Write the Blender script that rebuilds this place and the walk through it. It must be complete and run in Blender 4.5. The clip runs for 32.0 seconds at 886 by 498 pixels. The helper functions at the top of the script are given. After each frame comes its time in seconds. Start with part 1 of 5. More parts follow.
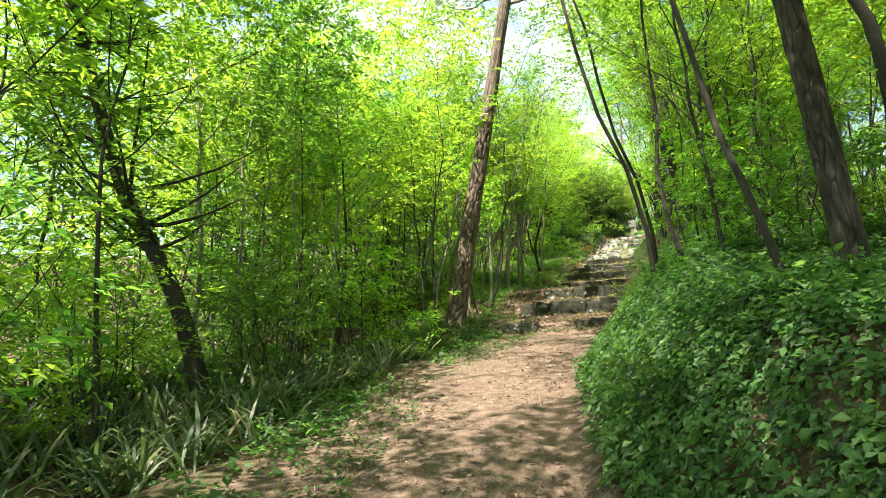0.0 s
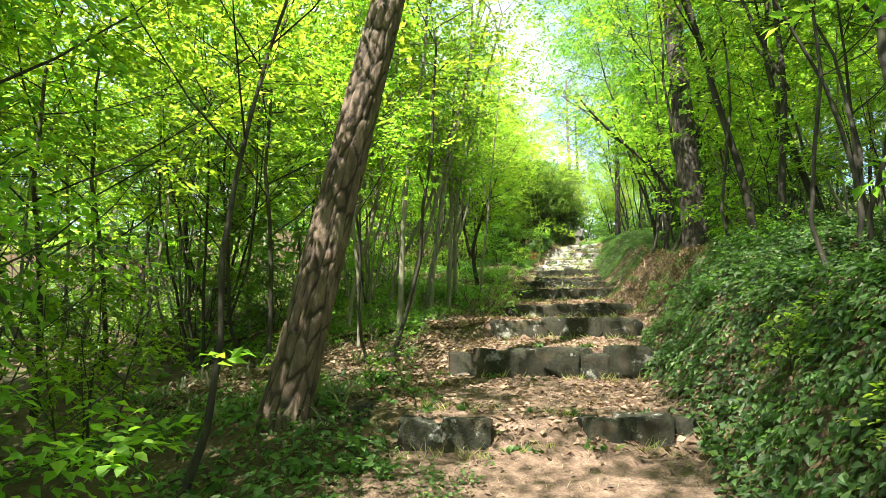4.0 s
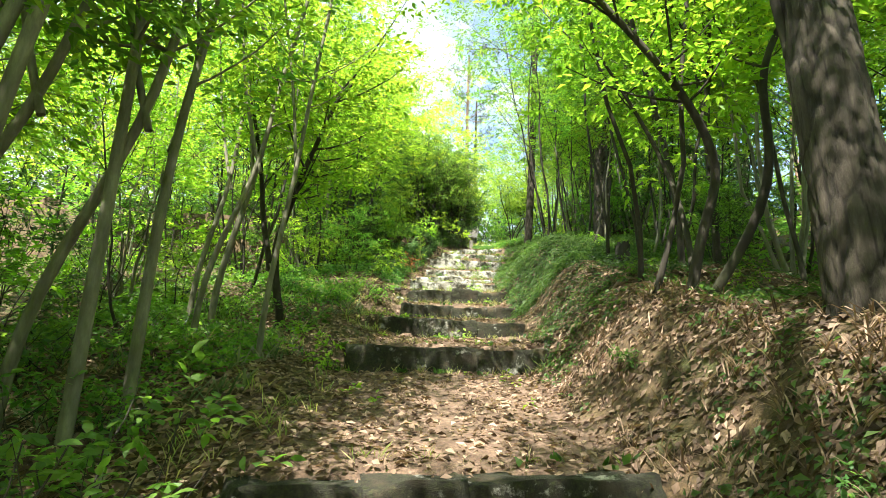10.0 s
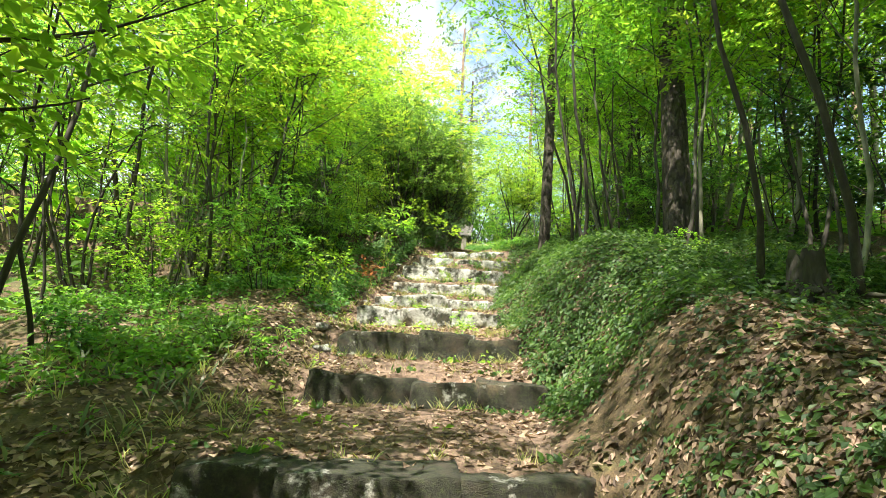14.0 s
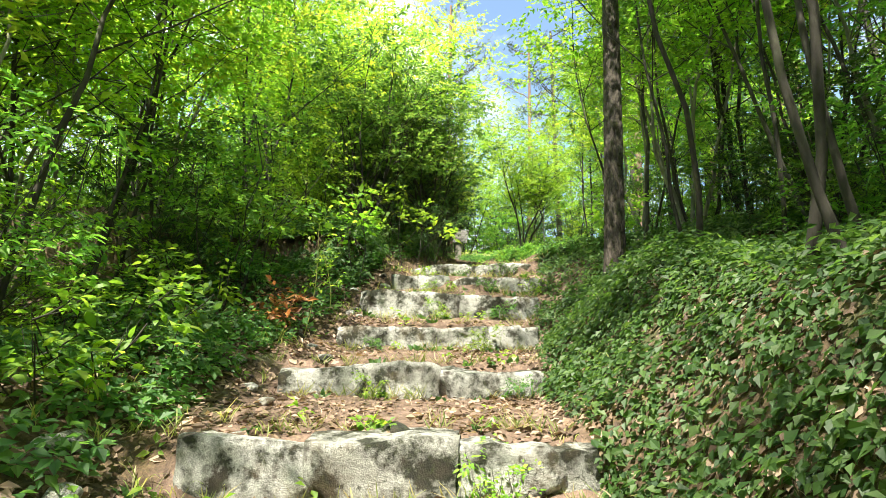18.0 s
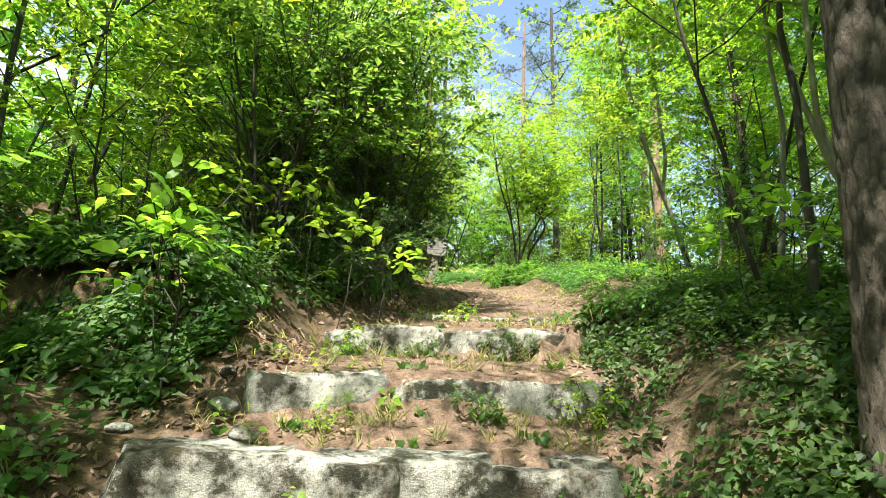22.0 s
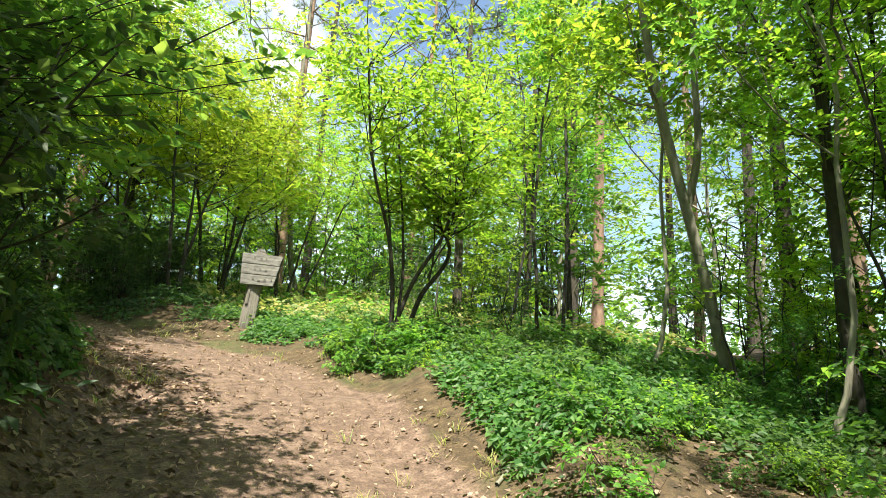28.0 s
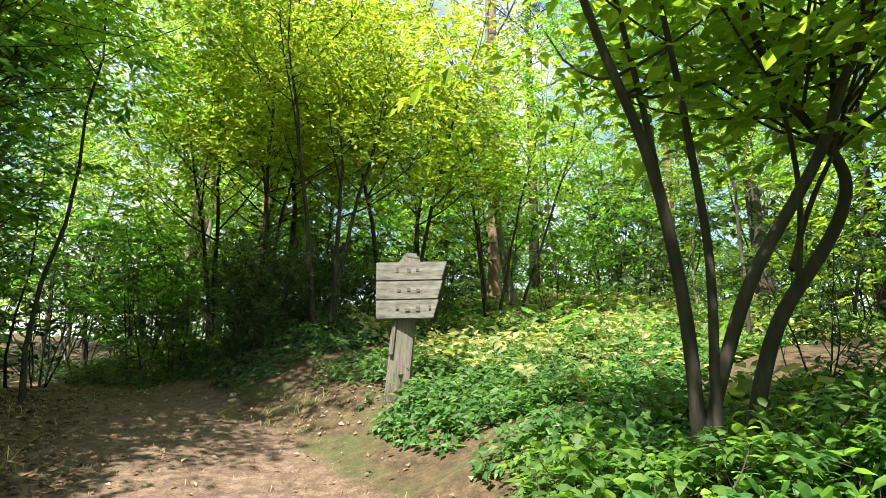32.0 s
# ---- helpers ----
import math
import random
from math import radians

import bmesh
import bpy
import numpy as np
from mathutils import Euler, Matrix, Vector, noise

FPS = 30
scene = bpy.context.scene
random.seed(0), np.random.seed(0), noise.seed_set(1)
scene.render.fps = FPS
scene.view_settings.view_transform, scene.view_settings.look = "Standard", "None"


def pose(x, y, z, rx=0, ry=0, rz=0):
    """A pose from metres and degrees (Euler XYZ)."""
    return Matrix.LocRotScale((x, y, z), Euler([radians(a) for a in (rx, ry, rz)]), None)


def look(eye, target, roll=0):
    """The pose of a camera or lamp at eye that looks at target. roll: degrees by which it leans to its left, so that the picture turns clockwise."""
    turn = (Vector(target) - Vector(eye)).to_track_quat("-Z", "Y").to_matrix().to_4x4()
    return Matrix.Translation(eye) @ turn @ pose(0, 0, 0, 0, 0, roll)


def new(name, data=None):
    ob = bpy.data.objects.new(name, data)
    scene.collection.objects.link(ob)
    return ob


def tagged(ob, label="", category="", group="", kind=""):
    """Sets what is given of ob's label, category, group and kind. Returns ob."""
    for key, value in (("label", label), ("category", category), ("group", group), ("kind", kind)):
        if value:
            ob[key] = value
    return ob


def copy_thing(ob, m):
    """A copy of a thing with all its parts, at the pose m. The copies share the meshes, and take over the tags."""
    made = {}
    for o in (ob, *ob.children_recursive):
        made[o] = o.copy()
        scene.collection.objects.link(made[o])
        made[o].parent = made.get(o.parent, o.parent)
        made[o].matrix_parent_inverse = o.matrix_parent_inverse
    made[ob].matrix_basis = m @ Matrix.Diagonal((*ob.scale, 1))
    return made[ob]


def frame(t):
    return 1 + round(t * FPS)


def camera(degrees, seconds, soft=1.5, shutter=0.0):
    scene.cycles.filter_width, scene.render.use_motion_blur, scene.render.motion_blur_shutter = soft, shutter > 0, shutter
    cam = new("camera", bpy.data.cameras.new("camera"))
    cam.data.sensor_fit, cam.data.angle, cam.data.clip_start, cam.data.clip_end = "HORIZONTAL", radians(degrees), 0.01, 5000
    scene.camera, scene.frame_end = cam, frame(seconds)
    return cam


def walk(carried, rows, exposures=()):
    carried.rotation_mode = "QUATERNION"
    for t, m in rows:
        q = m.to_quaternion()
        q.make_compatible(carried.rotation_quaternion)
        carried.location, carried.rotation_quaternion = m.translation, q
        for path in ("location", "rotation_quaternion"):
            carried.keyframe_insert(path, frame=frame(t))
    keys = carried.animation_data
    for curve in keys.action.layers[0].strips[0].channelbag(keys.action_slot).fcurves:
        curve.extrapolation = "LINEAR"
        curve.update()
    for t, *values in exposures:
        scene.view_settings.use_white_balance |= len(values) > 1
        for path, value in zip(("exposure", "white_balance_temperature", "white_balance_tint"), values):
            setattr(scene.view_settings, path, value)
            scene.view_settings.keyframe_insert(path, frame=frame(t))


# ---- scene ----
cam = camera(78.0, 32.0, soft=0.7)
PATH = [
    (0, (0.142, 0.986, 1.323), (0.156, 2.946, 1.722), -1.4),
    (0.5, (0.096, 1.644, 1.461), (0.112, 3.604, 1.860), -1.0),
    (1, (0.210, 2.462, 1.567), (0.236, 4.421, 1.969), -1.2),
    (1.5, (0.230, 3.265, 1.695), (0.271, 5.223, 2.100), -1.3),
    (2, (0.327, 4.006, 1.902), (0.378, 5.964, 2.307), -1.0),
    (2.5, (0.555, 4.838, 2.028), (0.631, 6.795, 2.433), -0.8),
    (3, (0.646, 5.658, 2.124), (0.760, 7.612, 2.534), -0.7),
    (3.5, (0.843, 6.341, 2.237), (1.029, 8.289, 2.650), -0.2),
    (4, (1.012, 7.048, 2.361), (1.277, 8.987, 2.775), 0.4),
    (4.5, (1.142, 7.725, 2.489), (1.474, 9.653, 2.904), 0.8),
    (6.5, (2.087, 9.865, 2.808), (2.659, 11.736, 3.222), 0.3),
    (7, (2.401, 10.527, 2.994), (2.992, 12.392, 3.411), 0.5),
    (7.5, (2.521, 11.206, 3.104), (3.119, 13.068, 3.522), 0.5),
    (8, (2.700, 11.573, 3.395), (3.308, 13.433, 3.810), 0.9),
    (8.5, (2.955, 12.283, 3.444), (3.577, 14.138, 3.857), 0.9),
    (9, (3.173, 12.902, 3.542), (3.799, 14.756, 3.953), 1.0),
    (9.5, (3.317, 13.377, 3.941), (3.947, 15.231, 4.349), 1.4),
    (10, (3.568, 13.835, 4.017), (4.214, 15.683, 4.425), 1.7),
    (10.5, (3.836, 14.382, 4.176), (4.483, 16.230, 4.583), 1.6),
    (11, (4.004, 14.968, 4.401), (4.647, 16.819, 4.800), 1.6),
    (11.5, (4.185, 15.390, 4.582), (4.841, 17.237, 4.980), 1.8),
    (12, (4.434, 16.053, 4.677), (5.095, 17.898, 5.076), 1.8),
    (12.5, (4.689, 16.717, 4.818), (5.355, 18.561, 5.214), 1.9),
    (13, (4.934, 17.222, 5.026), (5.608, 19.062, 5.426), 2.1),
    (13.5, (5.337, 17.892, 5.133), (6.010, 19.733, 5.531), 2.3),
    (14, (5.586, 18.508, 5.198), (6.251, 20.351, 5.598), 2.3),
    (14.5, (5.878, 19.046, 5.384), (6.540, 20.889, 5.790), 2.2),
    (16.5, (6.663, 21.528, 5.783), (7.340, 23.358, 6.222), 0.7),
    (17, (6.884, 22.226, 6.058), (7.570, 24.052, 6.498), 0.6),
    (17.5, (7.097, 22.834, 6.138), (7.788, 24.658, 6.580), 0.6),
    (18, (7.341, 23.314, 6.228), (8.038, 25.135, 6.672), 0.6),
    (18.5, (7.551, 23.772, 6.571), (8.247, 25.594, 7.013), 0.7),
    (19, (7.671, 24.346, 6.628), (8.374, 26.165, 7.070), 0.6),
    (19.5, (7.897, 24.789, 6.782), (8.613, 26.603, 7.227), 0.7),
    (20, (8.201, 25.325, 7.020), (8.923, 27.136, 7.465), 0.8),
    (20.5, (8.340, 25.863, 7.138), (9.065, 27.672, 7.587), 0.9),
    (21, (8.575, 26.243, 7.240), (9.308, 28.049, 7.688), 1.4),
    (21.5, (8.964, 26.771, 7.415), (9.708, 28.572, 7.863), 1.7),
    (22, (9.096, 27.121, 7.552), (9.854, 28.916, 8.002), 1.9),
    (22.5, (9.349, 27.779, 7.708), (10.111, 29.572, 8.162), 1.8),
    (23, (9.555, 28.122, 7.913), (10.353, 29.898, 8.371), 1.8),
    (23.5, (9.892, 28.607, 8.179), (10.732, 30.363, 8.636), 2.1),
    (24, (10.028, 29.022, 8.266), (10.913, 30.755, 8.727), 2.3),
    (24.5, (10.195, 29.481, 8.533), (11.122, 31.191, 9.000), 2.6),
    (25, (10.426, 29.779, 8.624), (11.413, 31.451, 9.106), 3.2),
    (25.5, (10.927, 30.193, 8.840), (11.957, 31.842, 9.311), 3.8),
    (27.5, (12.009, 31.696, 9.481), (13.159, 33.263, 9.954), 4.3),
    (28, (12.285, 32.156, 9.507), (13.376, 33.765, 9.977), 4.0),
    (28.5, (12.563, 32.504, 9.659), (13.540, 34.187, 10.121), 3.2),
    (29, (12.976, 32.896, 9.750), (13.784, 34.668, 10.205), 2.7),
    (29.5, (13.260, 33.325, 9.793), (13.928, 35.158, 10.235), 2.5),
    (30, (13.552, 33.917, 9.974), (14.149, 35.775, 10.413), 2.1),
    (30.5, (13.777, 34.390, 10.039), (14.317, 36.266, 10.475), 2.0),
    (31, (13.996, 34.887, 10.212), (14.451, 36.786, 10.641), 1.6),
    (31.5, (14.086, 35.524, 10.278), (14.441, 37.446, 10.701), 1.4),
    (32, (14.303, 36.094, 10.388), (14.590, 38.028, 10.805), 1.2),
]
walk(cam, [(t, look(eye, target, roll)) for t, eye, target, roll in PATH],
     exposures=[(0, 1.9, 6900, 4), (4, 2.0, 6900, 4), (8, 2.0, 6900, 4), (12, 2.0, 6900, 4), (17, 1.85, 6900, 4), (25, 1.8, 6900, 4), (29, 1.5, 6900, 4), (32, 1.55, 6900, 4)])

# ---- light ----
SUN_AZ, SUN_EL = 222.0, 61.0      # compass bearing from +y clockwise, and height, in degrees
sun_dir = Vector((math.sin(radians(SUN_AZ)) * math.cos(radians(SUN_EL)),
                  math.cos(radians(SUN_AZ)) * math.cos(radians(SUN_EL)), math.sin(radians(SUN_EL))))
sun = new("sun", bpy.data.lights.new("sun", "SUN"))
sun.data.energy, sun.data.angle, sun.data.color = 5.0, radians(0.6), (1.0, 0.94, 0.84)
sun.matrix_world = look((0, 0, 40), Vector((0, 0, 40)) - sun_dir)

world = bpy.data.worlds.new("world")
scene.world = world
world.use_nodes = True
wn = world.node_tree.nodes
sky = wn.new("ShaderNodeTexSky")
sky.sky_type, sky.sun_disc = "NISHITA", False
sky.sun_elevation, sky.sun_rotation = radians(SUN_EL), radians(SUN_AZ)
sky.air_density, sky.dust_density, sky.ozone_density = 1.0, 1.0, 1.2
wn["Background"].inputs["Strength"].default_value = 0.11
wl = world.node_tree.links
drift, cover, veil = wn.new("ShaderNodeTexNoise"), wn.new("ShaderNodeMapRange"), wn.new("ShaderNodeMix")
drift.inputs["Scale"].default_value, drift.inputs["Detail"].default_value, drift.inputs["Roughness"].default_value = 2.6, 6.0, 0.6
cover.inputs["From Min"].default_value, cover.inputs["From Max"].default_value, cover.inputs["To Max"].default_value = 0.46, 0.62, 0.8
veil.data_type = "RGBA"
veil.inputs[7].default_value = (5.4, 5.5, 5.7, 1)
wl.new(wn.new("ShaderNodeTexCoord").outputs["Generated"], drift.inputs["Vector"])
wl.new(drift.outputs[0], cover.inputs[0])
wl.new(cover.outputs[0], veil.inputs[0])
wl.new(sky.outputs[0], veil.inputs[6])
wl.new(veil.outputs[2], wn["Background"].inputs["Color"])

# ---- mesh helpers ----


def mesh_of(name, verts, faces, mat=None, smooth=False):
    """A mesh from arrays: vertices (n, 3) and triangles or quads (m, 3 or 4)."""
    verts, faces = np.asarray(verts, np.float32), np.asarray(faces, np.int32)
    me = bpy.data.meshes.new(name)
    me.vertices.add(len(verts))
    me.vertices.foreach_set("co", verts.ravel())
    n = faces.shape[1]
    me.loops.add(faces.size)
    me.loops.foreach_set("vertex_index", faces.ravel())
    me.polygons.add(len(faces))
    me.polygons.foreach_set("loop_start", np.arange(len(faces), dtype=np.int32) * n)
    me.polygons.foreach_set("use_smooth", np.full(len(faces), smooth))
    me.update(calc_edges=True)
    if mat:
        me.materials.append(mat)
    return me


def part(name, data, parent, label=""):
    ob = new(name, data)
    ob.parent = parent
    if label:
        ob["label"] = label
    return ob


def bm_mesh(name, bm, mat, smooth=False):
    me = bpy.data.meshes.new(name)
    for f in bm.faces:
        f.smooth = smooth
    bm.to_mesh(me)
    bm.free()
    me.materials.append(mat)
    return me


def unit(v):
    return v / np.maximum(np.linalg.norm(v, axis=-1, keepdims=True), 1e-9)


def tube(points, radii, sides=7, cap=True):
    """A tapered tube along a line of points: vertices and quads."""
    p, r = np.asarray(points, float), np.asarray(radii, float)
    d = unit(np.gradient(p, axis=0))
    a = np.array([[1.0, 0.13, 0]]) if np.abs(d[:, 2]).mean() > 0.6 else np.array([[0.05, 0.1, 1.0]])
    u = unit(np.cross(d, a))
    w = np.cross(d, u)
    th = np.arange(sides) * 2 * np.pi / sides
    ring = np.cos(th)[None, :, None] * u[:, None] + np.sin(th)[None, :, None] * w[:, None]
    v = (p[:, None] + ring * r[:, None, None]).reshape(-1, 3)
    i = np.arange(len(p) - 1)[:, None] * sides
    j = np.arange(sides)[None]
    k = (j + 1) % sides
    f = np.stack([i + j, i + k, i + k + sides, i + j + sides], -1).reshape(-1, 4)
    return v, f


def join(pieces):
    vs, fs, n = [], [], 0
    for v, f in pieces:
        vs.append(v)
        fs.append(f + n)
        n += len(v)
    return np.concatenate(vs), np.concatenate(fs)


def leaf_mesh(base, along, up, length, width, fine=False):
    """One pointed leaf for each row: folded from two triangles, or, if fine, a longer curved outline of four."""
    along = unit(along)
    side = unit(np.cross(along, up))
    nor = np.cross(side, along)
    L, W = length[:, None], width[:, None]
    if fine:
        m1, m2 = base + along * L * 0.28 + nor * L * 0.05, base + along * L * 0.62 + nor * L * 0.03
        tip = base + along * L - nor * L * 0.14
        v = np.stack([base, m1 + side * W * 0.46, m1 - side * W * 0.46, m2 + side * W * 0.4, m2 - side * W * 0.4, tip], 1).reshape(-1, 3)
        i = np.arange(len(base))[:, None] * 6
        return v, np.concatenate([i + [[0, 1, 2]], i + [[1, 3, 2]], i + [[2, 3, 4]], i + [[3, 5, 4]]], 1).reshape(-1, 3)
    tip = base + along * L - nor * L * 0.12
    mid = base + along * L * 0.42
    a, b = mid + side * W * 0.5 + nor * W * 0.16, mid - side * W * 0.5 + nor * W * 0.16
    v = np.stack([base, a, tip, b], 1).reshape(-1, 3)
    i = np.arange(len(base))[:, None] * 4
    f = np.concatenate([i + [[0, 1, 2]], i + [[0, 2, 3]]], 1).reshape(-1, 3)
    return v, f


def sprays(rng, centre, out, count, reach, size, droop=0.15, flat=0.35, slim=0.5, fine=False):
    """Sprays of alternate leaves along short twigs, which lie more or less level."""
    s = len(centre)
    out = unit(out * [1, 1, 0.35] + rng.normal(0, 0.12, (s, 3)))
    i = np.tile(np.arange(count), s)
    c, o = np.repeat(centre, count, 0), np.repeat(out, count, 0)
    k = (i + 0.5) / count
    reach = np.repeat(reach, count)
    side = unit(np.cross(o, [[0, 0, 1.0]]))
    sgn = np.where(i % 2 == 0, 1.0, -1.0)[:, None]
    base = c + o * (k * reach)[:, None] - np.array([[0, 0, 1]]) * (droop * reach * k ** 2)[:, None]
    base = base + rng.normal(0, 0.02, base.shape)
    along = o * (0.45 + 0.5 * k[:, None]) + side * sgn * (0.9 - 0.5 * k[:, None]) + rng.normal(0, 0.22, base.shape) - [[0, 0, 0.18]]
    up = np.array([[0, 0, 1.0]]) + rng.normal(0, flat, base.shape)
    ln = size * rng.uniform(0.65, 1.25, len(base))
    return leaf_mesh(base, along, up, ln, ln * slim * rng.uniform(0.85, 1.15, len(base)), fine)


# ---- materials ----


def material(name, rough=0.8, metal=0.0):
    m = bpy.data.materials.new(name)
    m.use_nodes = True
    nt = m.node_tree
    b = nt.nodes["Principled BSDF"]
    b.inputs["Roughness"].default_value, b.inputs["Metallic"].default_value = rough, metal
    return m, nt, b


def node(nt, kind, **inputs):
    n = nt.nodes.new(kind)
    for k, v in inputs.items():
        n.inputs[k.replace("_", " ")].default_value = v
    return n


def ramp(nt, fac, *stops):
    r = nt.nodes.new("ShaderNodeValToRGB")
    e = r.color_ramp.elements
    while len(e) < len(stops):
        e.new(0.5)
    for el, (p, c) in zip(e, stops):
        el.position, el.color = p, (*c, 1)
    nt.links.new(fac, r.inputs[0])
    return r.outputs[0]


def mix(nt, fac, a, b, mode="MIX"):
    n = nt.nodes.new("ShaderNodeMix")
    n.data_type, n.blend_type = "RGBA", mode
    for sock, v in ((n.inputs[0], fac), (n.inputs[6], a), (n.inputs[7], b)):
        if isinstance(v, bpy.types.NodeSocket):
            nt.links.new(v, sock)
        else:
            sock.default_value = v if isinstance(v, float) else (*v, 1)
    return n.outputs[2]


def bump(nt, bsdf, height, strength, distance=0.02):
    n = node(nt, "ShaderNodeBump", Strength=strength, Distance=distance)
    nt.links.new(height, n.inputs["Height"])
    nt.links.new(n.outputs[0], bsdf.inputs["Normal"])


def coords(nt, world_space=True):
    if world_space:
        return nt.nodes.new("ShaderNodeNewGeometry").outputs["Position"]
    return nt.nodes.new("ShaderNodeTexCoord").outputs["Object"]


def noise_tex(nt, co, scale, detail=4.0, rough=0.55):
    n = node(nt, "ShaderNodeTexNoise", Scale=scale, Detail=detail, Roughness=rough)
    nt.links.new(co, n.inputs["Vector"])
    return n.outputs[0]


def leaf_material(name, dark, mid, light, trans=0.5, rough=0.55):
    """Foliage: colour varies leaf by leaf and plant by plant, and light shines through."""
    m, nt, b = material(name, rough)
    isl = nt.nodes.new("ShaderNodeNewGeometry").outputs["Random Per Island"]
    obj = nt.nodes.new("ShaderNodeObjectInfo").outputs["Random"]
    col = ramp(nt, isl, (0.0, dark), (0.5, mid), (1.0, light))
    hue = node(nt, "ShaderNodeHueSaturation", Saturation=1.0)
    val = node(nt, "ShaderNodeMapRange", To_Min=0.75, To_Max=1.25)
    nt.links.new(obj, val.inputs[0])
    nt.links.new(val.outputs[0], hue.inputs["Value"])
    shift = node(nt, "ShaderNodeMapRange", To_Min=0.485, To_Max=0.51)
    nt.links.new(obj, shift.inputs[0])
    nt.links.new(shift.outputs[0], hue.inputs["Hue"])
    nt.links.new(col, hue.inputs["Color"])
    nt.links.new(hue.outputs[0], b.inputs["Base Color"])
    glow = mix(nt, 1.0, hue.outputs[0], (2.7, 2.6, 1.5), "MULTIPLY")
    tr = nt.nodes.new("ShaderNodeBsdfTranslucent")
    nt.links.new(glow, tr.inputs["Color"])
    ms = nt.nodes.new("ShaderNodeMixShader")
    ms.inputs[0].default_value = trans
    nt.links.new(b.outputs[0], ms.inputs[1])
    nt.links.new(tr.outputs[0], ms.inputs[2])
    nt.links.new(ms.outputs[0], nt.nodes["Material Output"].inputs["Surface"])
    return m


LEAF_FRESH = leaf_material("leaf_fresh_green", (0.086, 0.177, 0.0241), (0.144, 0.266, 0.0361), (0.253, 0.354, 0.0603))
LEAF_MID = leaf_material("leaf_mid_green", (0.0515, 0.123, 0.0281), (0.086, 0.186, 0.0361), (0.148, 0.256, 0.0561))
LEAF_DARK = leaf_material("leaf_dark_green", (0.0246, 0.0594, 0.0298), (0.0444, 0.0932, 0.0366), (0.079, 0.136, 0.0498), 0.35)
LEAF_YELLOW = leaf_material("leaf_yellow_green", (0.11, 0.2, 0.025), (0.172, 0.27, 0.038), (0.27, 0.32, 0.06), 0.55)
LEAF_LIME = leaf_material("leaf_lime_green", (0.11, 0.209, 0.0258), (0.191, 0.296, 0.0386), (0.316, 0.366, 0.0644), 0.55)
LEAF_EVERGREEN = leaf_material("leaf_evergreen", (0.04, 0.1, 0.032), (0.084, 0.175, 0.045), (0.165, 0.26, 0.065), 0.48)
LEAF_HERB = leaf_material("leaf_herb", (0.03, 0.084, 0.024), (0.058, 0.138, 0.036), (0.112, 0.2, 0.06), 0.44)
LEAF_BAMBOO = leaf_material("leaf_bamboo_grass", (0.0494, 0.102, 0.0498), (0.0988, 0.152, 0.083), (0.236, 0.229, 0.199), 0.35)
LEAF_GRASS = leaf_material("grass_blade", (0.114, 0.186, 0.0603), (0.229, 0.266, 0.1), (0.367, 0.315, 0.2), 0.45)
NEEDLE = leaf_material("pine_needle", (0.0394, 0.0762, 0.0498), (0.0692, 0.11, 0.0664), (0.0988, 0.136, 0.0996), 0.3)
LITTER = leaf_material("dead_leaf", (0.06, 0.04, 0.029), (0.175, 0.118, 0.085), (0.4, 0.295, 0.23), 0.15, 0.75)
LEAF_RED = leaf_material("dry_red_leaf", (0.125, 0.0468, 0.0234), (0.234, 0.0936, 0.0546), (0.328, 0.187, 0.117), 0.35, 0.7)


def bark_material(name, dark, mid, light, scale, stretch, strength, relief=False):
    """Bark: streaked grain and stains; with relief, the cracks between the plates are dark."""
    m, nt, b = material(name, 0.9)
    co = coords(nt, False)
    mp = nt.nodes.new("ShaderNodeMapping")
    mp.inputs["Scale"].default_value = (1, 1, stretch)
    nt.links.new(co, mp.inputs[0])
    n1 = noise_tex(nt, mp.outputs[0], scale, 6, 0.65)
    n2 = noise_tex(nt, co, 3.0, 3)
    col = ramp(nt, n1, (0.3, dark), (0.52, mid), (0.75, light))
    col = mix(nt, n2, col, mix(nt, 0.6, col, mid))
    moss = ramp(nt, noise_tex(nt, co, 1.7, 5), (0.58, (0, 0, 0)), (0.72, (0.5, 0.5, 0.5)))
    col = mix(nt, moss, col, (0.11, 0.13, 0.06))
    height = n1
    if relief:
        at = nt.nodes.new("ShaderNodeAttribute")
        at.attribute_name = "relief"
        crack = ramp(nt, at.outputs["Fac"], (0.2, (0, 0, 0)), (0.7, (1, 1, 1)))
        col = mix(nt, crack, mix(nt, 0.1, dark, mid), col)
    nt.links.new(col, b.inputs["Base Color"])
    bump(nt, b, height, strength, 0.03 if relief else 0.02)
    return m


BARK_PINE = bark_material("pine_bark", (0.014, 0.011, 0.009), (0.05, 0.04, 0.033), (0.115, 0.095, 0.082), 15, 0.2, 1.0, True)
BARK_PLATE = bark_material("plated_pine_bark", (0.02, 0.014, 0.011), (0.13, 0.09, 0.072), (0.29, 0.22, 0.185), 16, 0.35, 0.9, True)
BARK_FLAKE = bark_material("flaky_pine_bark", (0.02, 0.016, 0.013), (0.058, 0.046, 0.038), (0.12, 0.1, 0.086), 22, 0.45, 0.9, True)
BARK_RED = bark_material("red_pine_bark", (0.09, 0.05, 0.038), (0.23, 0.145, 0.108), (0.36, 0.26, 0.2), 9, 0.4, 0.6)
BARK_GREY = bark_material("grey_bark", (0.07, 0.066, 0.05), (0.19, 0.18, 0.14), (0.38, 0.36, 0.3), 14, 0.25, 0.4)
BARK_DARK = bark_material("dark_bark", (0.014, 0.012, 0.01), (0.037, 0.032, 0.026), (0.085, 0.075, 0.062), 14, 0.3, 0.5)


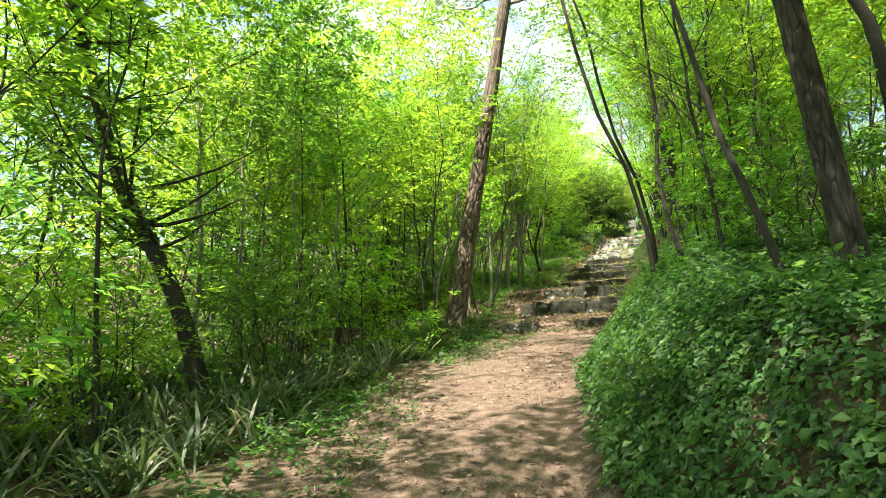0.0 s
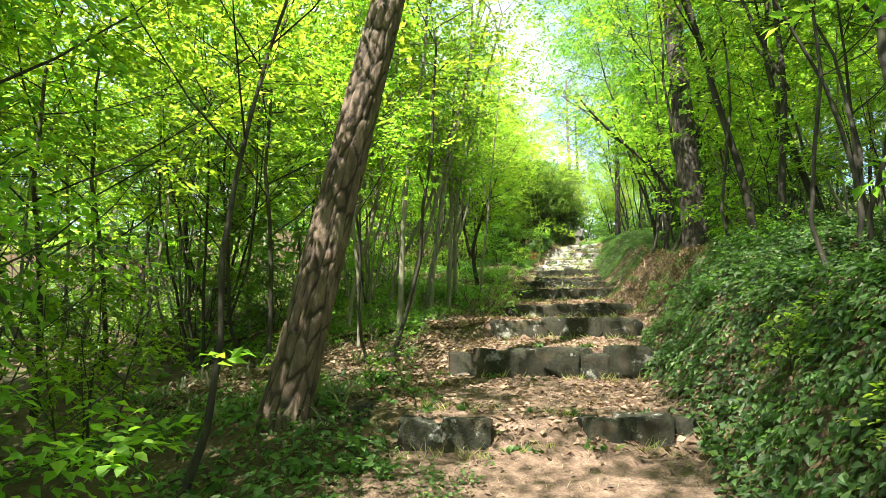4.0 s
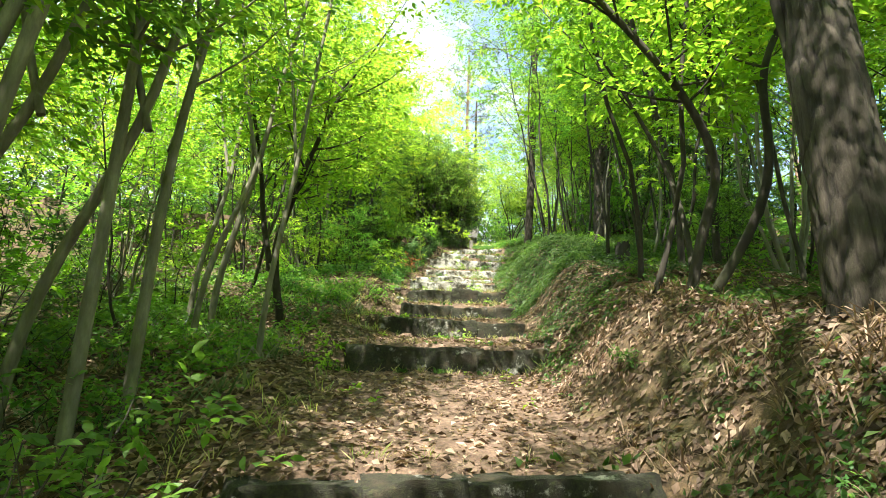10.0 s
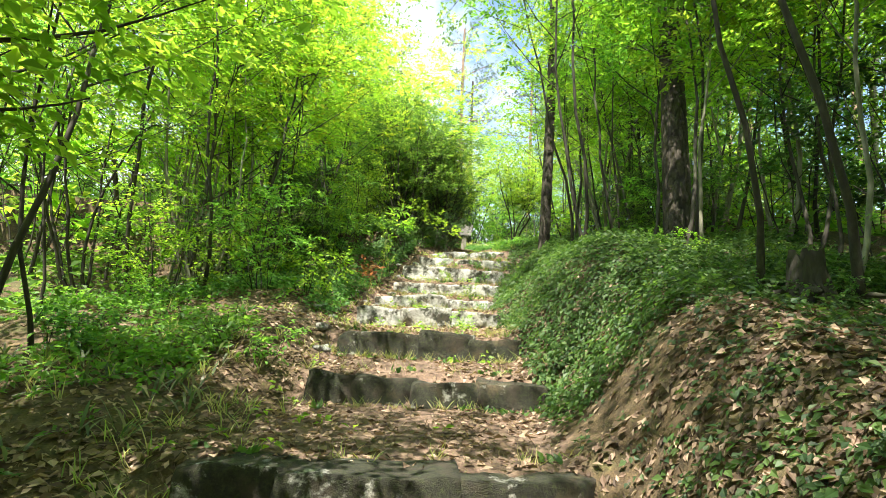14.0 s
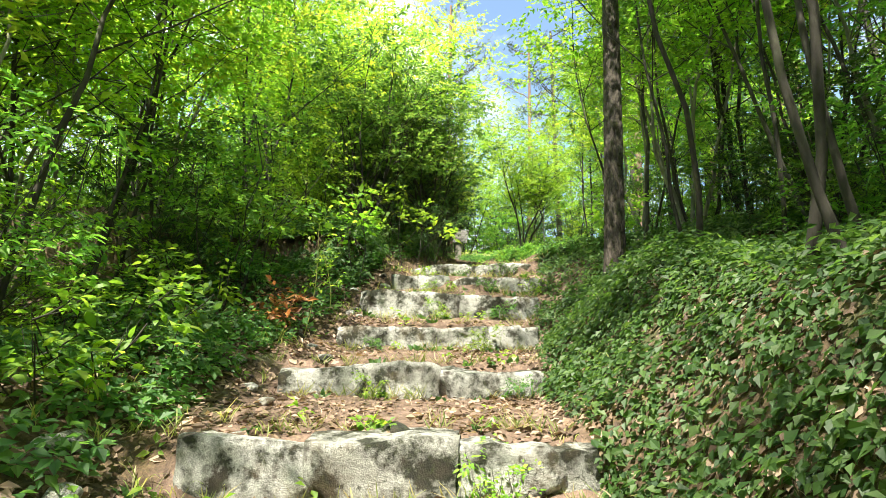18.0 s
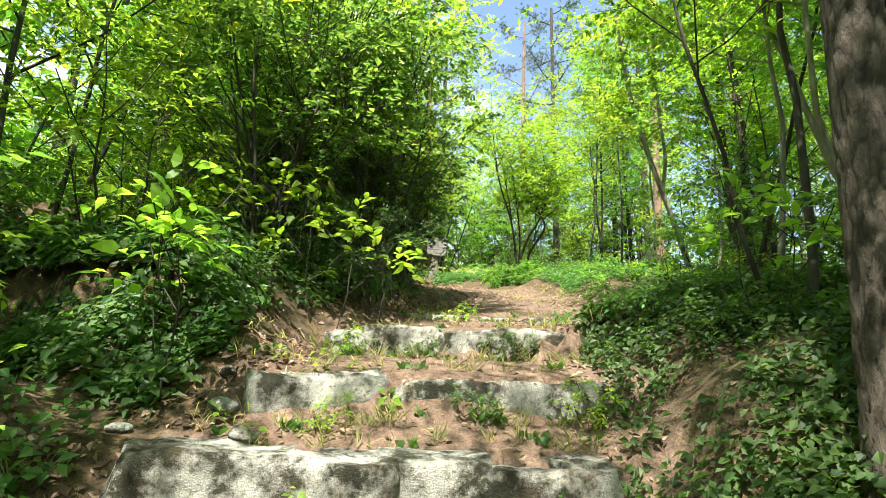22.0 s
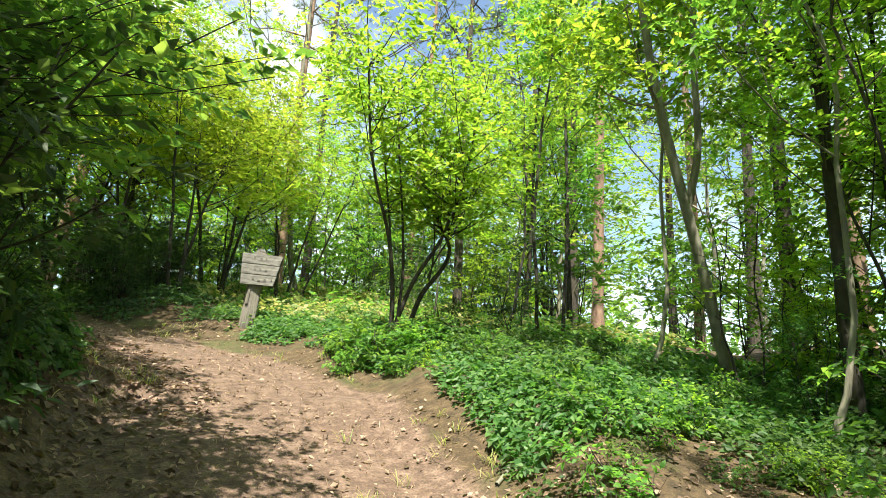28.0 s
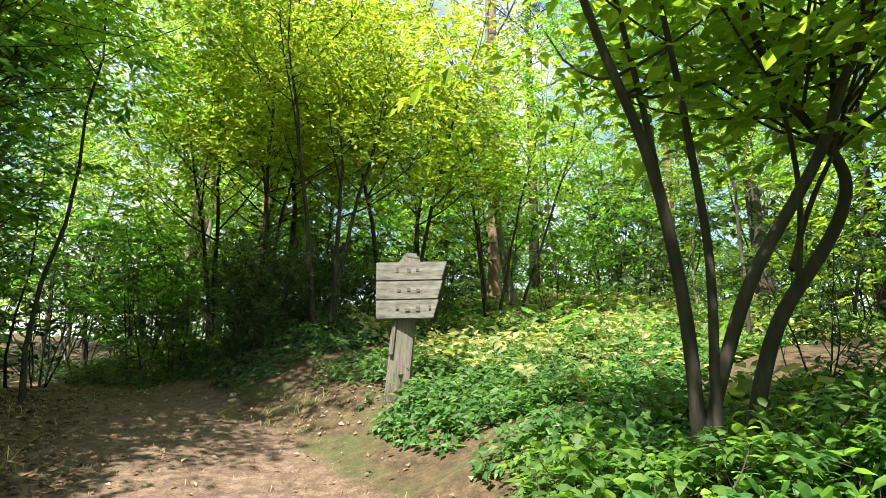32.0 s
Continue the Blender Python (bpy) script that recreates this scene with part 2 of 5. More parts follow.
def ground_material():
    """Trodden reddish soil where the mask is high; leaf mould, litter and moss elsewhere."""
    m, nt, b = material("forest_soil", 0.95)
    co = coords(nt)
    at = nt.nodes.new("ShaderNodeAttribute")
    at.attribute_name = "trodden"
    n1, n2, n3 = noise_tex(nt, co, 1.3, 6, 0.6), noise_tex(nt, co, 11, 6, 0.7), noise_tex(nt, co, 60, 3, 0.6)
    soil = ramp(nt, n2, (0.3, (0.045, 0.03, 0.023)), (0.5, (0.135, 0.091, 0.071)), (0.72, (0.29, 0.21, 0.173)))
    soil = mix(nt, n1, soil, mix(nt, 0.5, soil, (0.16, 0.1, 0.075)))
    mould = ramp(nt, n2, (0.3, (0.03, 0.022, 0.013)), (0.52, (0.085, 0.057, 0.032)), (0.75, (0.17, 0.12, 0.07)))
    moss = ramp(nt, n1, (0.52, (0, 0, 0)), (0.66, (0.6, 0.6, 0.6)))
    mould = mix(nt, moss, mould, (0.06, 0.09, 0.025))
    edge = node(nt, "ShaderNodeMath")
    edge.operation = "ADD"
    off = node(nt, "ShaderNodeMapRange", To_Min=-0.35, To_Max=0.35)
    nt.links.new(noise_tex(nt, co, 3.5, 5), off.inputs[0])
    nt.links.new(at.outputs["Fac"], edge.inputs[0])
    nt.links.new(off.outputs[0], edge.inputs[1])
    fac = ramp(nt, edge.outputs[0], (0.35, (0, 0, 0)), (0.65, (1, 1, 1)))
    col = mix(nt, fac, mould, soil)
    speck = ramp(nt, n3, (0.35, (0.55, 0.55, 0.55)), (0.65, (1.25, 1.2, 1.15)))
    col = mix(nt, 0.8, col, speck, "MULTIPLY")
    nt.links.new(col, b.inputs["Base Color"])
    h = mix(nt, 0.5, n2, n3)
    bump(nt, b, h, 0.9, 0.03)
    return m


def stone_material(name, lo, hi):
    """Granite: fine grain, pale and dark patches, moss or lichen stains of two sizes, the moss darkened for shade."""
    m, nt, b = material(name, 0.9)
    co = coords(nt)
    n1, n2, n3 = noise_tex(nt, co, 26, 6, 0.75), noise_tex(nt, co, 4.2, 7, 0.7), noise_tex(nt, co, 130, 3, 0.7)
    obj = nt.nodes.new("ShaderNodeObjectInfo").outputs["Random"]
    col = ramp(nt, n1, (0.3, (0.22, 0.215, 0.2)), (0.44, (0.42, 0.415, 0.4)), (0.58, (0.57, 0.565, 0.55)), (0.75, (0.66, 0.655, 0.64)))
    col = mix(nt, mix(nt, 0.5, (0, 0, 0), obj), col, mix(nt, 0.6, col, (0.25, 0.235, 0.205)))
    col = mix(nt, 0.7, col, ramp(nt, n3, (0.35, (0.65, 0.65, 0.65)), (0.6, (1.2, 1.2, 1.2))), "MULTIPLY")
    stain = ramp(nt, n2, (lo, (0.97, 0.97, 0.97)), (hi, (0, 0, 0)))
    # moss taken down to near black: the lower steps' shade is in this colour
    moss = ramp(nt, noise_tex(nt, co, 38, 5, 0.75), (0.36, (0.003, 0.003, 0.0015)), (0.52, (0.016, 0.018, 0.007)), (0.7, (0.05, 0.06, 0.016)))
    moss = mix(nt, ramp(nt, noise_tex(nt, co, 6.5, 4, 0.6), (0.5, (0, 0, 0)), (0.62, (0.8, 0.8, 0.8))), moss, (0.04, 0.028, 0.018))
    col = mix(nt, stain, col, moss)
    spots = ramp(nt, noise_tex(nt, co, 15, 6, 0.75), (0.57, (0, 0, 0)), (0.64, (0.85, 0.85, 0.85)))
    col = mix(nt, spots, col, (0.035, 0.036, 0.02))
    rust = ramp(nt, noise_tex(nt, co, 3.1, 5, 0.65), (0.55, (0, 0, 0)), (0.7, (0.55, 0.55, 0.55)))
    col = mix(nt, rust, col, mix(nt, 0.6, col, (0.24, 0.17, 0.1)))
    nt.links.new(col, b.inputs["Base Color"])
    bump(nt, b, mix(nt, 0.35, mix(nt, 0.5, n1, n2), n3), 1.0, 0.06)
    return m


SOIL = ground_material()
# the mossy one is mostly covered by the moss with shade in its colour
STONE_MOSSY_SHADED, STONE_PALE = stone_material("mossy_shaded_granite", 0.57, 0.66), stone_material("pale_granite", 0.43, 0.55)


def plain_material(name, a, c, rough=0.8, scale=20, stretch=(1, 1, 1)):
    m, nt, b = material(name, rough)
    mp = nt.nodes.new("ShaderNodeMapping")
    mp.inputs["Scale"].default_value = stretch
    nt.links.new(coords(nt, False), mp.inputs[0])
    n = noise_tex(nt, mp.outputs[0], scale, 5, 0.65)
    nt.links.new(ramp(nt, n, (0.3, a), (0.7, c)), b.inputs["Base Color"])
    bump(nt, b, n, 0.4, 0.01)
    return m


WOOD_GREY = plain_material("weathered_grey_timber", (0.1, 0.088, 0.078), (0.29, 0.265, 0.235), 0.85, 6, (8, 8, 0.7))
WOOD_PALE = plain_material("bleached_board", (0.075, 0.07, 0.066), (0.27, 0.26, 0.245), 0.85, 5, (1.2, 6, 6))
INK = plain_material("faded_dark_paint", (0.06, 0.055, 0.05), (0.14, 0.13, 0.12), 0.85)
IRON = plain_material("dark_iron", (0.03, 0.03, 0.03), (0.08, 0.07, 0.065), 0.6)

# ---- the lie of the land ----
# Centre line of the trail on the plan
TRAIL = np.array([(-0.6, -8), (0.0, 0), (0.0, 4.3), (0.6, 7.2), (2.3, 10.95), (2.95, 12.9), (3.65, 14.2), (4.6, 16.5), (5.7, 19.7), (6.4, 21.3),
                  (7.1, 23.1), (7.5, 24.25), (8.1, 25.95), (8.7, 27.5), (9.4, 28.65), (9.85, 29.5), (10.35, 30.1), (10.8, 31.05),
                  (12.1, 32.5), (13.0, 34.3), (13.75, 37.0), (13.45, 39.0), (12.2, 41.6), (10.5, 44.3), (8.4, 47.5), (5.0, 52.0), (0, 57)])
# Stone steps: left and right end of the upper front edge, and its height
STEPS = [((1.3, 11.15), (3.4, 10.75), 1.98), ((1.95, 13.3), (3.95, 12.5), 2.54), ((2.7, 14.5), (4.6, 13.9), 3.0),
         ((3.54, 16.75), (5.65, 16.25), 3.45), ((4.65, 20.0), (6.8, 19.4), 4.22), ((5.4, 21.6), (7.35, 21.0), 4.63),
         ((6.2, 23.5), (8.05, 22.7), 5.06), ((6.65, 24.7), (8.4, 23.8), 5.48), ((7.15, 26.3), (9.0, 25.6), 5.91),
         ((7.75, 27.7), (9.7, 27.25), 6.31), ((8.4, 28.85), (10.4, 28.45), 6.73), ((8.8, 29.8), (10.85, 29.2), 7.18),
         ((9.35, 30.35), (11.35, 29.9), 7.56), ((10.0, 31.6), (11.6, 30.5), 7.92), ((11.0, 33.1), (13.25, 32.05), 8.2)]
SEG = np.diff(TRAIL, axis=0)
LEN = np.linalg.norm(SEG, axis=1)
RUN = np.concatenate([[0], np.cumsum(LEN)])


def on_trail(x, y):
    """How far along the trail, and how far to its right, each point lies."""
    best = np.full(x.shape, 1e9)
    run, off = np.zeros(x.shape), np.zeros(x.shape)
    for i in range(len(SEG)):
        u = SEG[i] / LEN[i]
        px, py = x - TRAIL[i, 0], y - TRAIL[i, 1]
        k = np.clip(px * u[0] + py * u[1], 0, LEN[i])
        dx, dy = px - k * u[0], py - k * u[1]
        d = np.hypot(dx, dy)
        sgn = np.where(px * u[1] - py * u[0] > 0, 1.0, -1.0)
        near = d < best
        best = np.where(near, d, best)
        run = np.where(near, RUN[i] + k, run)
        off = np.where(near, d * sgn, off)
    return run, off


def run_of(x, y):
    return float(on_trail(np.array([x]), np.array([y]))[0][0])


def step_rise(i):
    if i == 14:
        return 0.06
    below = STEPS[i - 1][2] if i else 1.55
    return float(np.clip((STEPS[i][2] - below) * 0.62, 0.21, 0.3))


edge_run, edge_skew = [], []
for l, r, z in STEPS:
    (sl, sr), (dl, dr) = on_trail(np.array([l[0], r[0]]), np.array([l[1], r[1]]))
    edge_skew.append((sr - sl) / (dr - dl))
    edge_run.append(sl - edge_skew[-1] * dl)
prof_s, prof_z = [0.0, run_of(0, 0), run_of(0.0, 4.5)], [-1.2, -0.05, 0.65]
smooth_s, smooth_z = list(prof_s), list(prof_z)
for i, (s, (l, r, z)) in enumerate(zip(edge_run, STEPS)):
    prof_s += [s + 0.05, s + 0.25] if i else [s - 0.2, s + 0.3]
    prof_z += [z - step_rise(i), z - 0.004]
    smooth_s.append(s + 0.1)
    smooth_z.append(z - step_rise(i) * 0.5)
for x, y, z in ((12.6, 33.5, 8.4), (13.0, 34.3, 8.64), (13.75, 37, 9.28), (13.45, 39, 9.62), (12.2, 41.6, 9.95), (10.5, 44.3, 9.95), (8.4, 47.5, 9.8), (5, 52, 9.6), (0, 57, 9.4)):
    for s_, z_ in ((prof_s, prof_z), (smooth_s, smooth_z)):
        s_.append(run_of(x, y))
        z_.append(z)
# Height of the bank beside the trail, by the distance along it
BANK_S = [RUN[0]] + [run_of(x, y) for x, y in ((0, 0), (0.0, 4.5), (2.3, 10.95), (4.6, 16.5), (6.4, 21.3), (7.5, 24.25), (8.7, 27.5), (9.85, 29.5), (10.8, 31.05), (12.1, 32.5), (13.75, 37), (13.45, 39), (12.2, 41.6), (10.5, 44.3), (5, 52))]
BANK_R = [0.5, 0.75, 0.95, 1.05, 0.95, 0.95, 1.2, 0.95, 0.5, 0.3, 0.3, 0.42, 0.42, 0.45, 0.6, 0.5]
BANK_L = [0.0, 0.0, -0.05, -0.1, 0.05, 0.1, 0.2, 0.3, 0.5, 0.75, 0.85, 0.6, 0.4, 0.3, 0.2, 0.1]


HILL_S = run_of(13.45, 39.0)


def fractal(x, y, f, seed=0.0):
    """A cheap smooth unevenness from a few waves."""
    z = np.zeros(x.shape)
    for k, (a, b, c) in enumerate(((1, 0.4, 1), (-0.6, 1.1, 0.8), (1.7, -1.3, 0.45), (2.3, 2.1, 0.3), (-3.7, 2.9, 0.2), (5.1, 4.3, 0.12))):
        z = z + c * np.sin(f * (a * x + b * y) + seed + 1.7 * k)
    return z


def smoothstep(a, b, v):
    k = np.clip((v - a) / (b - a), 0, 1)
    return k * k * (3 - 2 * k)


def ground_z(x, y):
    x, y = np.asarray(x, float), np.asarray(y, float)
    s, d = on_trail(x, y)
    skew = np.interp(s, edge_run, edge_skew, 0, 0) * np.clip(d, -1.6, 1.6)
    stepped, even = np.interp(s - skew, prof_s, prof_z), np.interp(s, smooth_s, smooth_z)
    side = smoothstep(1.0, 1.6, np.abs(d))
    z = stepped * (1 - side) + even * side
    br, bl = np.interp(s, BANK_S, BANK_R), np.interp(s, BANK_S, BANK_L)
    z = z + br * smoothstep(0.85, 2.1, d) + bl * smoothstep(0.85, 2.0, -d)
    hill = smoothstep(HILL_S, HILL_S + 4, s)
    z = z + np.clip(d - 2.1, 0, 9) * (0.06 + 0.03 * smoothstep(HILL_S - 9, HILL_S - 5, s) + 0.09 * hill)
    z = z - np.clip(d - 12, 0, 200) * (0.16 - 0.1 * hill) - np.clip(-d - 3, 0, 200) * 0.04
    z = z + 0.08 * np.exp(-((x - 6.7) ** 2 + (y - 15.7) ** 2) / 0.7)
    z = z + 0.28 * np.exp(-((x - 0.25) ** 2 + (y - 11.5) ** 2) / 0.6)
    z = z + 0.6 * np.exp(-((x - 13.3) ** 2 + (y - 43.9) ** 2) / 1.1)
    rough = smoothstep(0.7, 2.0, np.abs(d))
    z = z + fractal(x, y, 2.4) * (0.008 + 0.035 * rough) + fractal(x, y, 0.5, 2) * 0.1 * smoothstep(2, 6, np.abs(d))
    return z


def z_at(x, y):
    return float(ground_z(np.array([x]), np.array([y]))[0])


def spread(a, b, fine, reach):
    lo = a - np.cumsum(0.3 * 1.25 ** np.arange(24))
    hi = b + np.cumsum(0.3 * 1.25 ** np.arange(24))
    return np.concatenate([lo[lo > a - reach][::-1], np.arange(a, b, fine), hi[hi < b + reach]])


def build_ground():
    gx, gy = spread(-7, 20, 0.15, 260), spread(-3, 47, 0.13, 260)
    X, Y = np.meshgrid(gx, gy)
    x, y = X.ravel(), Y.ravel()
    v = np.stack([x, y, ground_z(x, y)], -1)
    n, w = len(gy), len(gx)
    i = (np.arange(n - 1)[:, None] * w + np.arange(w - 1)[None]).ravel()
    me = mesh_of("ground", v, np.stack([i, i + 1, i + w + 1, i + w], -1), SOIL, True)
    s, d = on_trail(x, y)
    left = np.interp(s, BANK_S, [1.1, 1.2, 1.3, 1.2] + [1.25] * 6 + [1.3] * 6)
    mask = 1 - smoothstep(0.75, 1.25, np.where(d < 0, -d / left * 1.1, d / np.interp(s, BANK_S, [1.0] * 8 + [1.1, 1.6, 1.5, 1.15, 1.1, 1.0, 0.9, 0.9])))
    at = me.attributes.new("trodden", "FLOAT", "POINT")
    at.data.foreach_set("value", mask.astype(np.float32))
    return tagged(new("ground", me), "brown forest soil with leaf litter and a trodden trail", "ground", kind="structure")


build_ground()

# ---- stone steps ----


def stone_block(rng, length, depth, height, mat, rough=1.0):
    """A rough-hewn block, its corners struck off by random planes: its front edge at y = 0, its top at z = 0."""
    bm = bmesh.new()
    bmesh.ops.create_cube(bm, size=1)
    bmesh.ops.subdivide_edges(bm, edges=list(bm.edges), cuts=9, use_grid_fill=True)
    bmesh.ops.scale(bm, vec=(length, depth, height), verts=bm.verts)
    bmesh.ops.translate(bm, vec=(0, depth / 2, -height / 2), verts=bm.verts)
    cuts = []
    for k in range(9):
        sx = rng.choice([-1.0, 1.0])
        n = Vector((sx * rng.uniform(0.1, 1.0), -rng.uniform(0.15, 1.0), rng.uniform(0.15, 1.0) if k % 3 else rng.uniform(-0.6, 0.2))).normalized()
        corner = Vector((sx * length / 2 * rng.uniform(0.75, 1.0), 0.0, 0.0 if n.z > 0 else -height * 0.5))
        cuts.append((n, n.dot(corner) - rng.uniform(-0.01, 0.035) * rough))
    o = Vector(rng.uniform(-50, 50, 3))
    for v in bm.verts:
        for n, d in cuts:
            over = n.dot(v.co) - d
            if over > 0:
                v.co -= n * over
        q = v.co + o
        ridge = noise.ridged_multi_fractal(q * 4.0, 0.9, 2.1, 4, 0.8, 2.0) - 1.0
        v.co += rough * (0.045 * noise.noise_vector(q * 2.2) + 0.02 * noise.noise_vector(q * 7) + 0.008 * noise.noise_vector(q * 21) + Vector((0.0, -0.016, 0.008)) * ridge)
    return bm_mesh("stone", bm, mat, True)


def build_steps():
    rng = np.random.RandomState(4)
    for i, (l, r, z) in enumerate(STEPS):
        l, r = np.array(l), np.array(r)
        d = r - l
        width = float(np.linalg.norm(d))
        yaw = math.atan2(d[1], d[0])
        rise = step_rise(i)
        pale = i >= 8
        label = "step of pale rough granite blocks, sunlit, set in the soil" if pale else "step of mossy rough stone blocks, coloured darker for shade, set in the soil"
        if i == 0:
            label = "broken lowest step of half-buried mossy stones"
        root = tagged(new("stone_step"), label, "stone step", "steps of the trail")
        root.matrix_world = Matrix.Translation((*((l + r) / 2), z)) @ Matrix.Rotation(yaw, 4, "Z")
        lo, hi = (0.14, 0.4) if i == 1 else (0.3, 0.72) if pale else (0.4, 0.95)
        x = -width / 2
        while x < width / 2 - 0.12:
            w = min(float(rng.uniform(lo, hi)), width / 2 - x)
            if i == 0:
                w = min((0.3, 0.26, 0.22, 0.3, 0.24, 0.26, 0.55)[min(int((x + width / 2) / width * 7 + 0.1), 6)], width / 2 - x)
            if width / 2 - x - w < 0.18:
                w = width / 2 - x
            gap = -0.09
            deep = rng.uniform(0.3, 0.42)
            low = rng.uniform(0.0, 0.14) if i == 0 and -0.7 < x < 0.45 else 0.0
            ob = part("stone", stone_block(rng, w - gap, deep, rise + 0.16, STONE_PALE if pale else STONE_MOSSY_SHADED, rng.uniform(0.8, 1.2)), root)
            ob.matrix_basis = pose(x + w / 2, rng.uniform(-0.06, 0.03) + low, rng.uniform(-0.045, 0.02) - low + (0.04 if i == 14 else 0.0), rng.uniform(-4, 3), rng.uniform(-2, 2), rng.uniform(-3, 3))
            x += w


build_steps()

# ---- trees ----


def limb_line(start, aim, length, rng, n=7, curl=0.35, wobble=0.05):
    k = np.linspace(0, 1, n)[:, None]
    aim = unit(np.asarray(aim, float))
    line = start + aim * length * k + np.array([[0, 0, 1]]) * curl * length * k ** 2
    return line + np.cumsum(rng.normal(0, wobble * length / n, (n, 3)), 0) * (k > 0)


def stem_and_limbs(rng, height, r0, lean, bend, limbs, first=0.35, spread_=0.32, sides=8, origin=(0, 0)):
    """A stem with limbs and side branches. Returns pieces of wood and the places and ways at which sprays grow."""
    k = np.linspace(0, 1, 12)[:, None]
    a = rng.uniform(0, 6.28)
    side = np.array([[math.cos(a), math.sin(a), 0]])
    line = np.array([[*origin, -0.15]]) + np.array([[lean[0], lean[1], 1.0]]) * height * k + side * bend * height * np.sin(k * (3 + rng.uniform(0, 2)))
    line = line + np.cumsum(rng.normal(0, 0.008 * height, (12, 3)), 0) * [1, 1, 0.2]
    line[0, :2] = origin
    rad = r0 * (1 - 0.85 * k[:, 0]) * np.where(k[:, 0] < 0.02, 1.35, 1)
    wood = [tube(line, rad, sides if r0 > 0.02 else 5)]
    tips, ways = [], []
    for i in range(limbs):
        f = first + (1 - first) * (i + rng.uniform(0.1, 0.9)) / limbs * 0.97
        p = np.array([np.interp(f, k[:, 0], line[:, c]) for c in range(3)])
        az = i * 2.4 + rng.uniform(-0.5, 0.5)
        ln = height * spread_ * (1.15 - 0.75 * f) * rng.uniform(0.7, 1.25)
        lim = limb_line(p, (math.cos(az), math.sin(az), rng.uniform(0.35, 0.9)), ln, rng)
        rr = max(r0 * (1 - 0.85 * f) * 0.55, 0.006)
        wood.append(tube(lim[[0, 2, 4, 6]], np.linspace(rr, 0.004, 4), 4))
        for j in range(3 if r0 > 0.02 else 2):
            q = lim[2 + j + rng.randint(0, 2)]
            b = az + rng.choice([-1, 1]) * rng.uniform(0.5, 1.1)
            sub = limb_line(q, (math.cos(b), math.sin(b), rng.uniform(0.0, 0.5)), ln * rng.uniform(0.35, 0.6), rng, 5, 0.1)
            wood.append(tube(sub[[0, 2, 4]], np.linspace(rr * 0.5, 0.003, 3), 3))
            tips += list(sub[1:])
            ways += [sub[-1] - sub[0]] * 4
        tips += list(lim[3:])
        ways += [lim[-1] - lim[0]] * 4
    return wood, np.array(tips), np.array(ways), line


def crown_from(rng, tips, ways, leaves, per, size, scatter, reach, **kw):
    n = max(leaves // per, 1)
    i = rng.randint(0, len(tips), n)
    c = tips[i] + rng.normal(0, scatter, (n, 3)) * [1, 1, 0.6]
    w = ways[i] + rng.normal(0, np.linalg.norm(ways[i], axis=1).mean() * 0.6, (n, 3))
    return sprays(rng, c, w, per, reach * rng.uniform(0.6, 1.3, n), size, **kw)


def broadleaf(seed, height, r0, leaves, size, mat, bark, name="young_tree", label="", category="tree", lean=(0, 0), bend=0.03,
              limbs=12, first=0.35, spread_=0.32, stems=1, scatter=0.16, reach=0.42, per=12, fan=0.0, fine=False):
    rng = np.random.RandomState(seed)
    wood, tips, ways = [], [], []
    for s in range(stems):
        az = s * 2 * math.pi / stems + rng.uniform(-0.4, 0.4)
        o = (0.09 * math.cos(az) * (stems > 1), 0.09 * math.sin(az) * (stems > 1))
        ln = (lean[0] + fan * math.cos(az), lean[1] + fan * math.sin(az))
        w, t, q, _ = stem_and_limbs(rng, height * rng.uniform(0.8, 1.05) if stems > 1 else height, r0 * rng.uniform(0.75, 1.1), ln, bend, limbs, first, spread_, origin=o)
        wood += w
        tips.append(t)
        ways.append(q)
    v, f = crown_from(rng, np.concatenate(tips), np.concatenate(ways), leaves, per, size, scatter, reach, fine=fine)
    root = tagged(new(name), label, category)
    tv, tf = join(wood)
    part("trunk", mesh_of("trunk", tv, tf, bark, True), root)
    part("crown", mesh_of("crown", v, f, mat), root)
    return root


def pine_trunk(seed, height, r0, lean, bark, plates=True, grain=(17, 3.0)):
    """A pine stem with deep, long bark plates."""
    rng = np.random.RandomState(seed)
    sides = 90 if plates else 12
    k = np.concatenate([np.linspace(0, 5.0, 200), np.linspace(5.2, height, 24)]) / height if plates else np.linspace(0, 1, 20)
    line = np.stack([lean[0] * height * k + 0.05 * np.sin(k * 5 + seed), lean[1] * height * k + 0.05 * np.cos(k * 4 + seed), height * k - 0.2], -1)
    line[:, :2] -= line[0, :2]
    flare = 1 + 0.45 * np.exp(-k * height / 0.22)
    v, f = tube(line, r0 * (1 - 0.6 * k) * flare, sides)
    if plates:
        c = np.repeat(line, sides, 0)
        out = unit(v - c)
        amp = min(r0 * 0.13, 0.02)
        o = Vector(rng.uniform(-30, 30, 3))
        disp, crack = np.empty(len(v)), np.empty(len(v))
        for n, p in enumerate(v):
            th = n % sides / sides * 6.2832
            q = Vector((math.cos(th) * r0 * grain[0], math.sin(th) * r0 * grain[0], p[2] * grain[1])) + o
            q = q + 0.3 * noise.noise_vector(q * 0.9)
            dist, _ = noise.voronoi(q)
            crack[n] = min((dist[1] - dist[0]) * 5.5, 1.0)
            disp[n] = 0.9 * crack[n] + 0.2 * noise.noise(q * 3.1) + 0.35 * noise.noise(q * 0.4)
        v = v + out * (disp * amp)[:, None]
        return v, f, line, crack
    return v, f, line, np.ones(len(v))


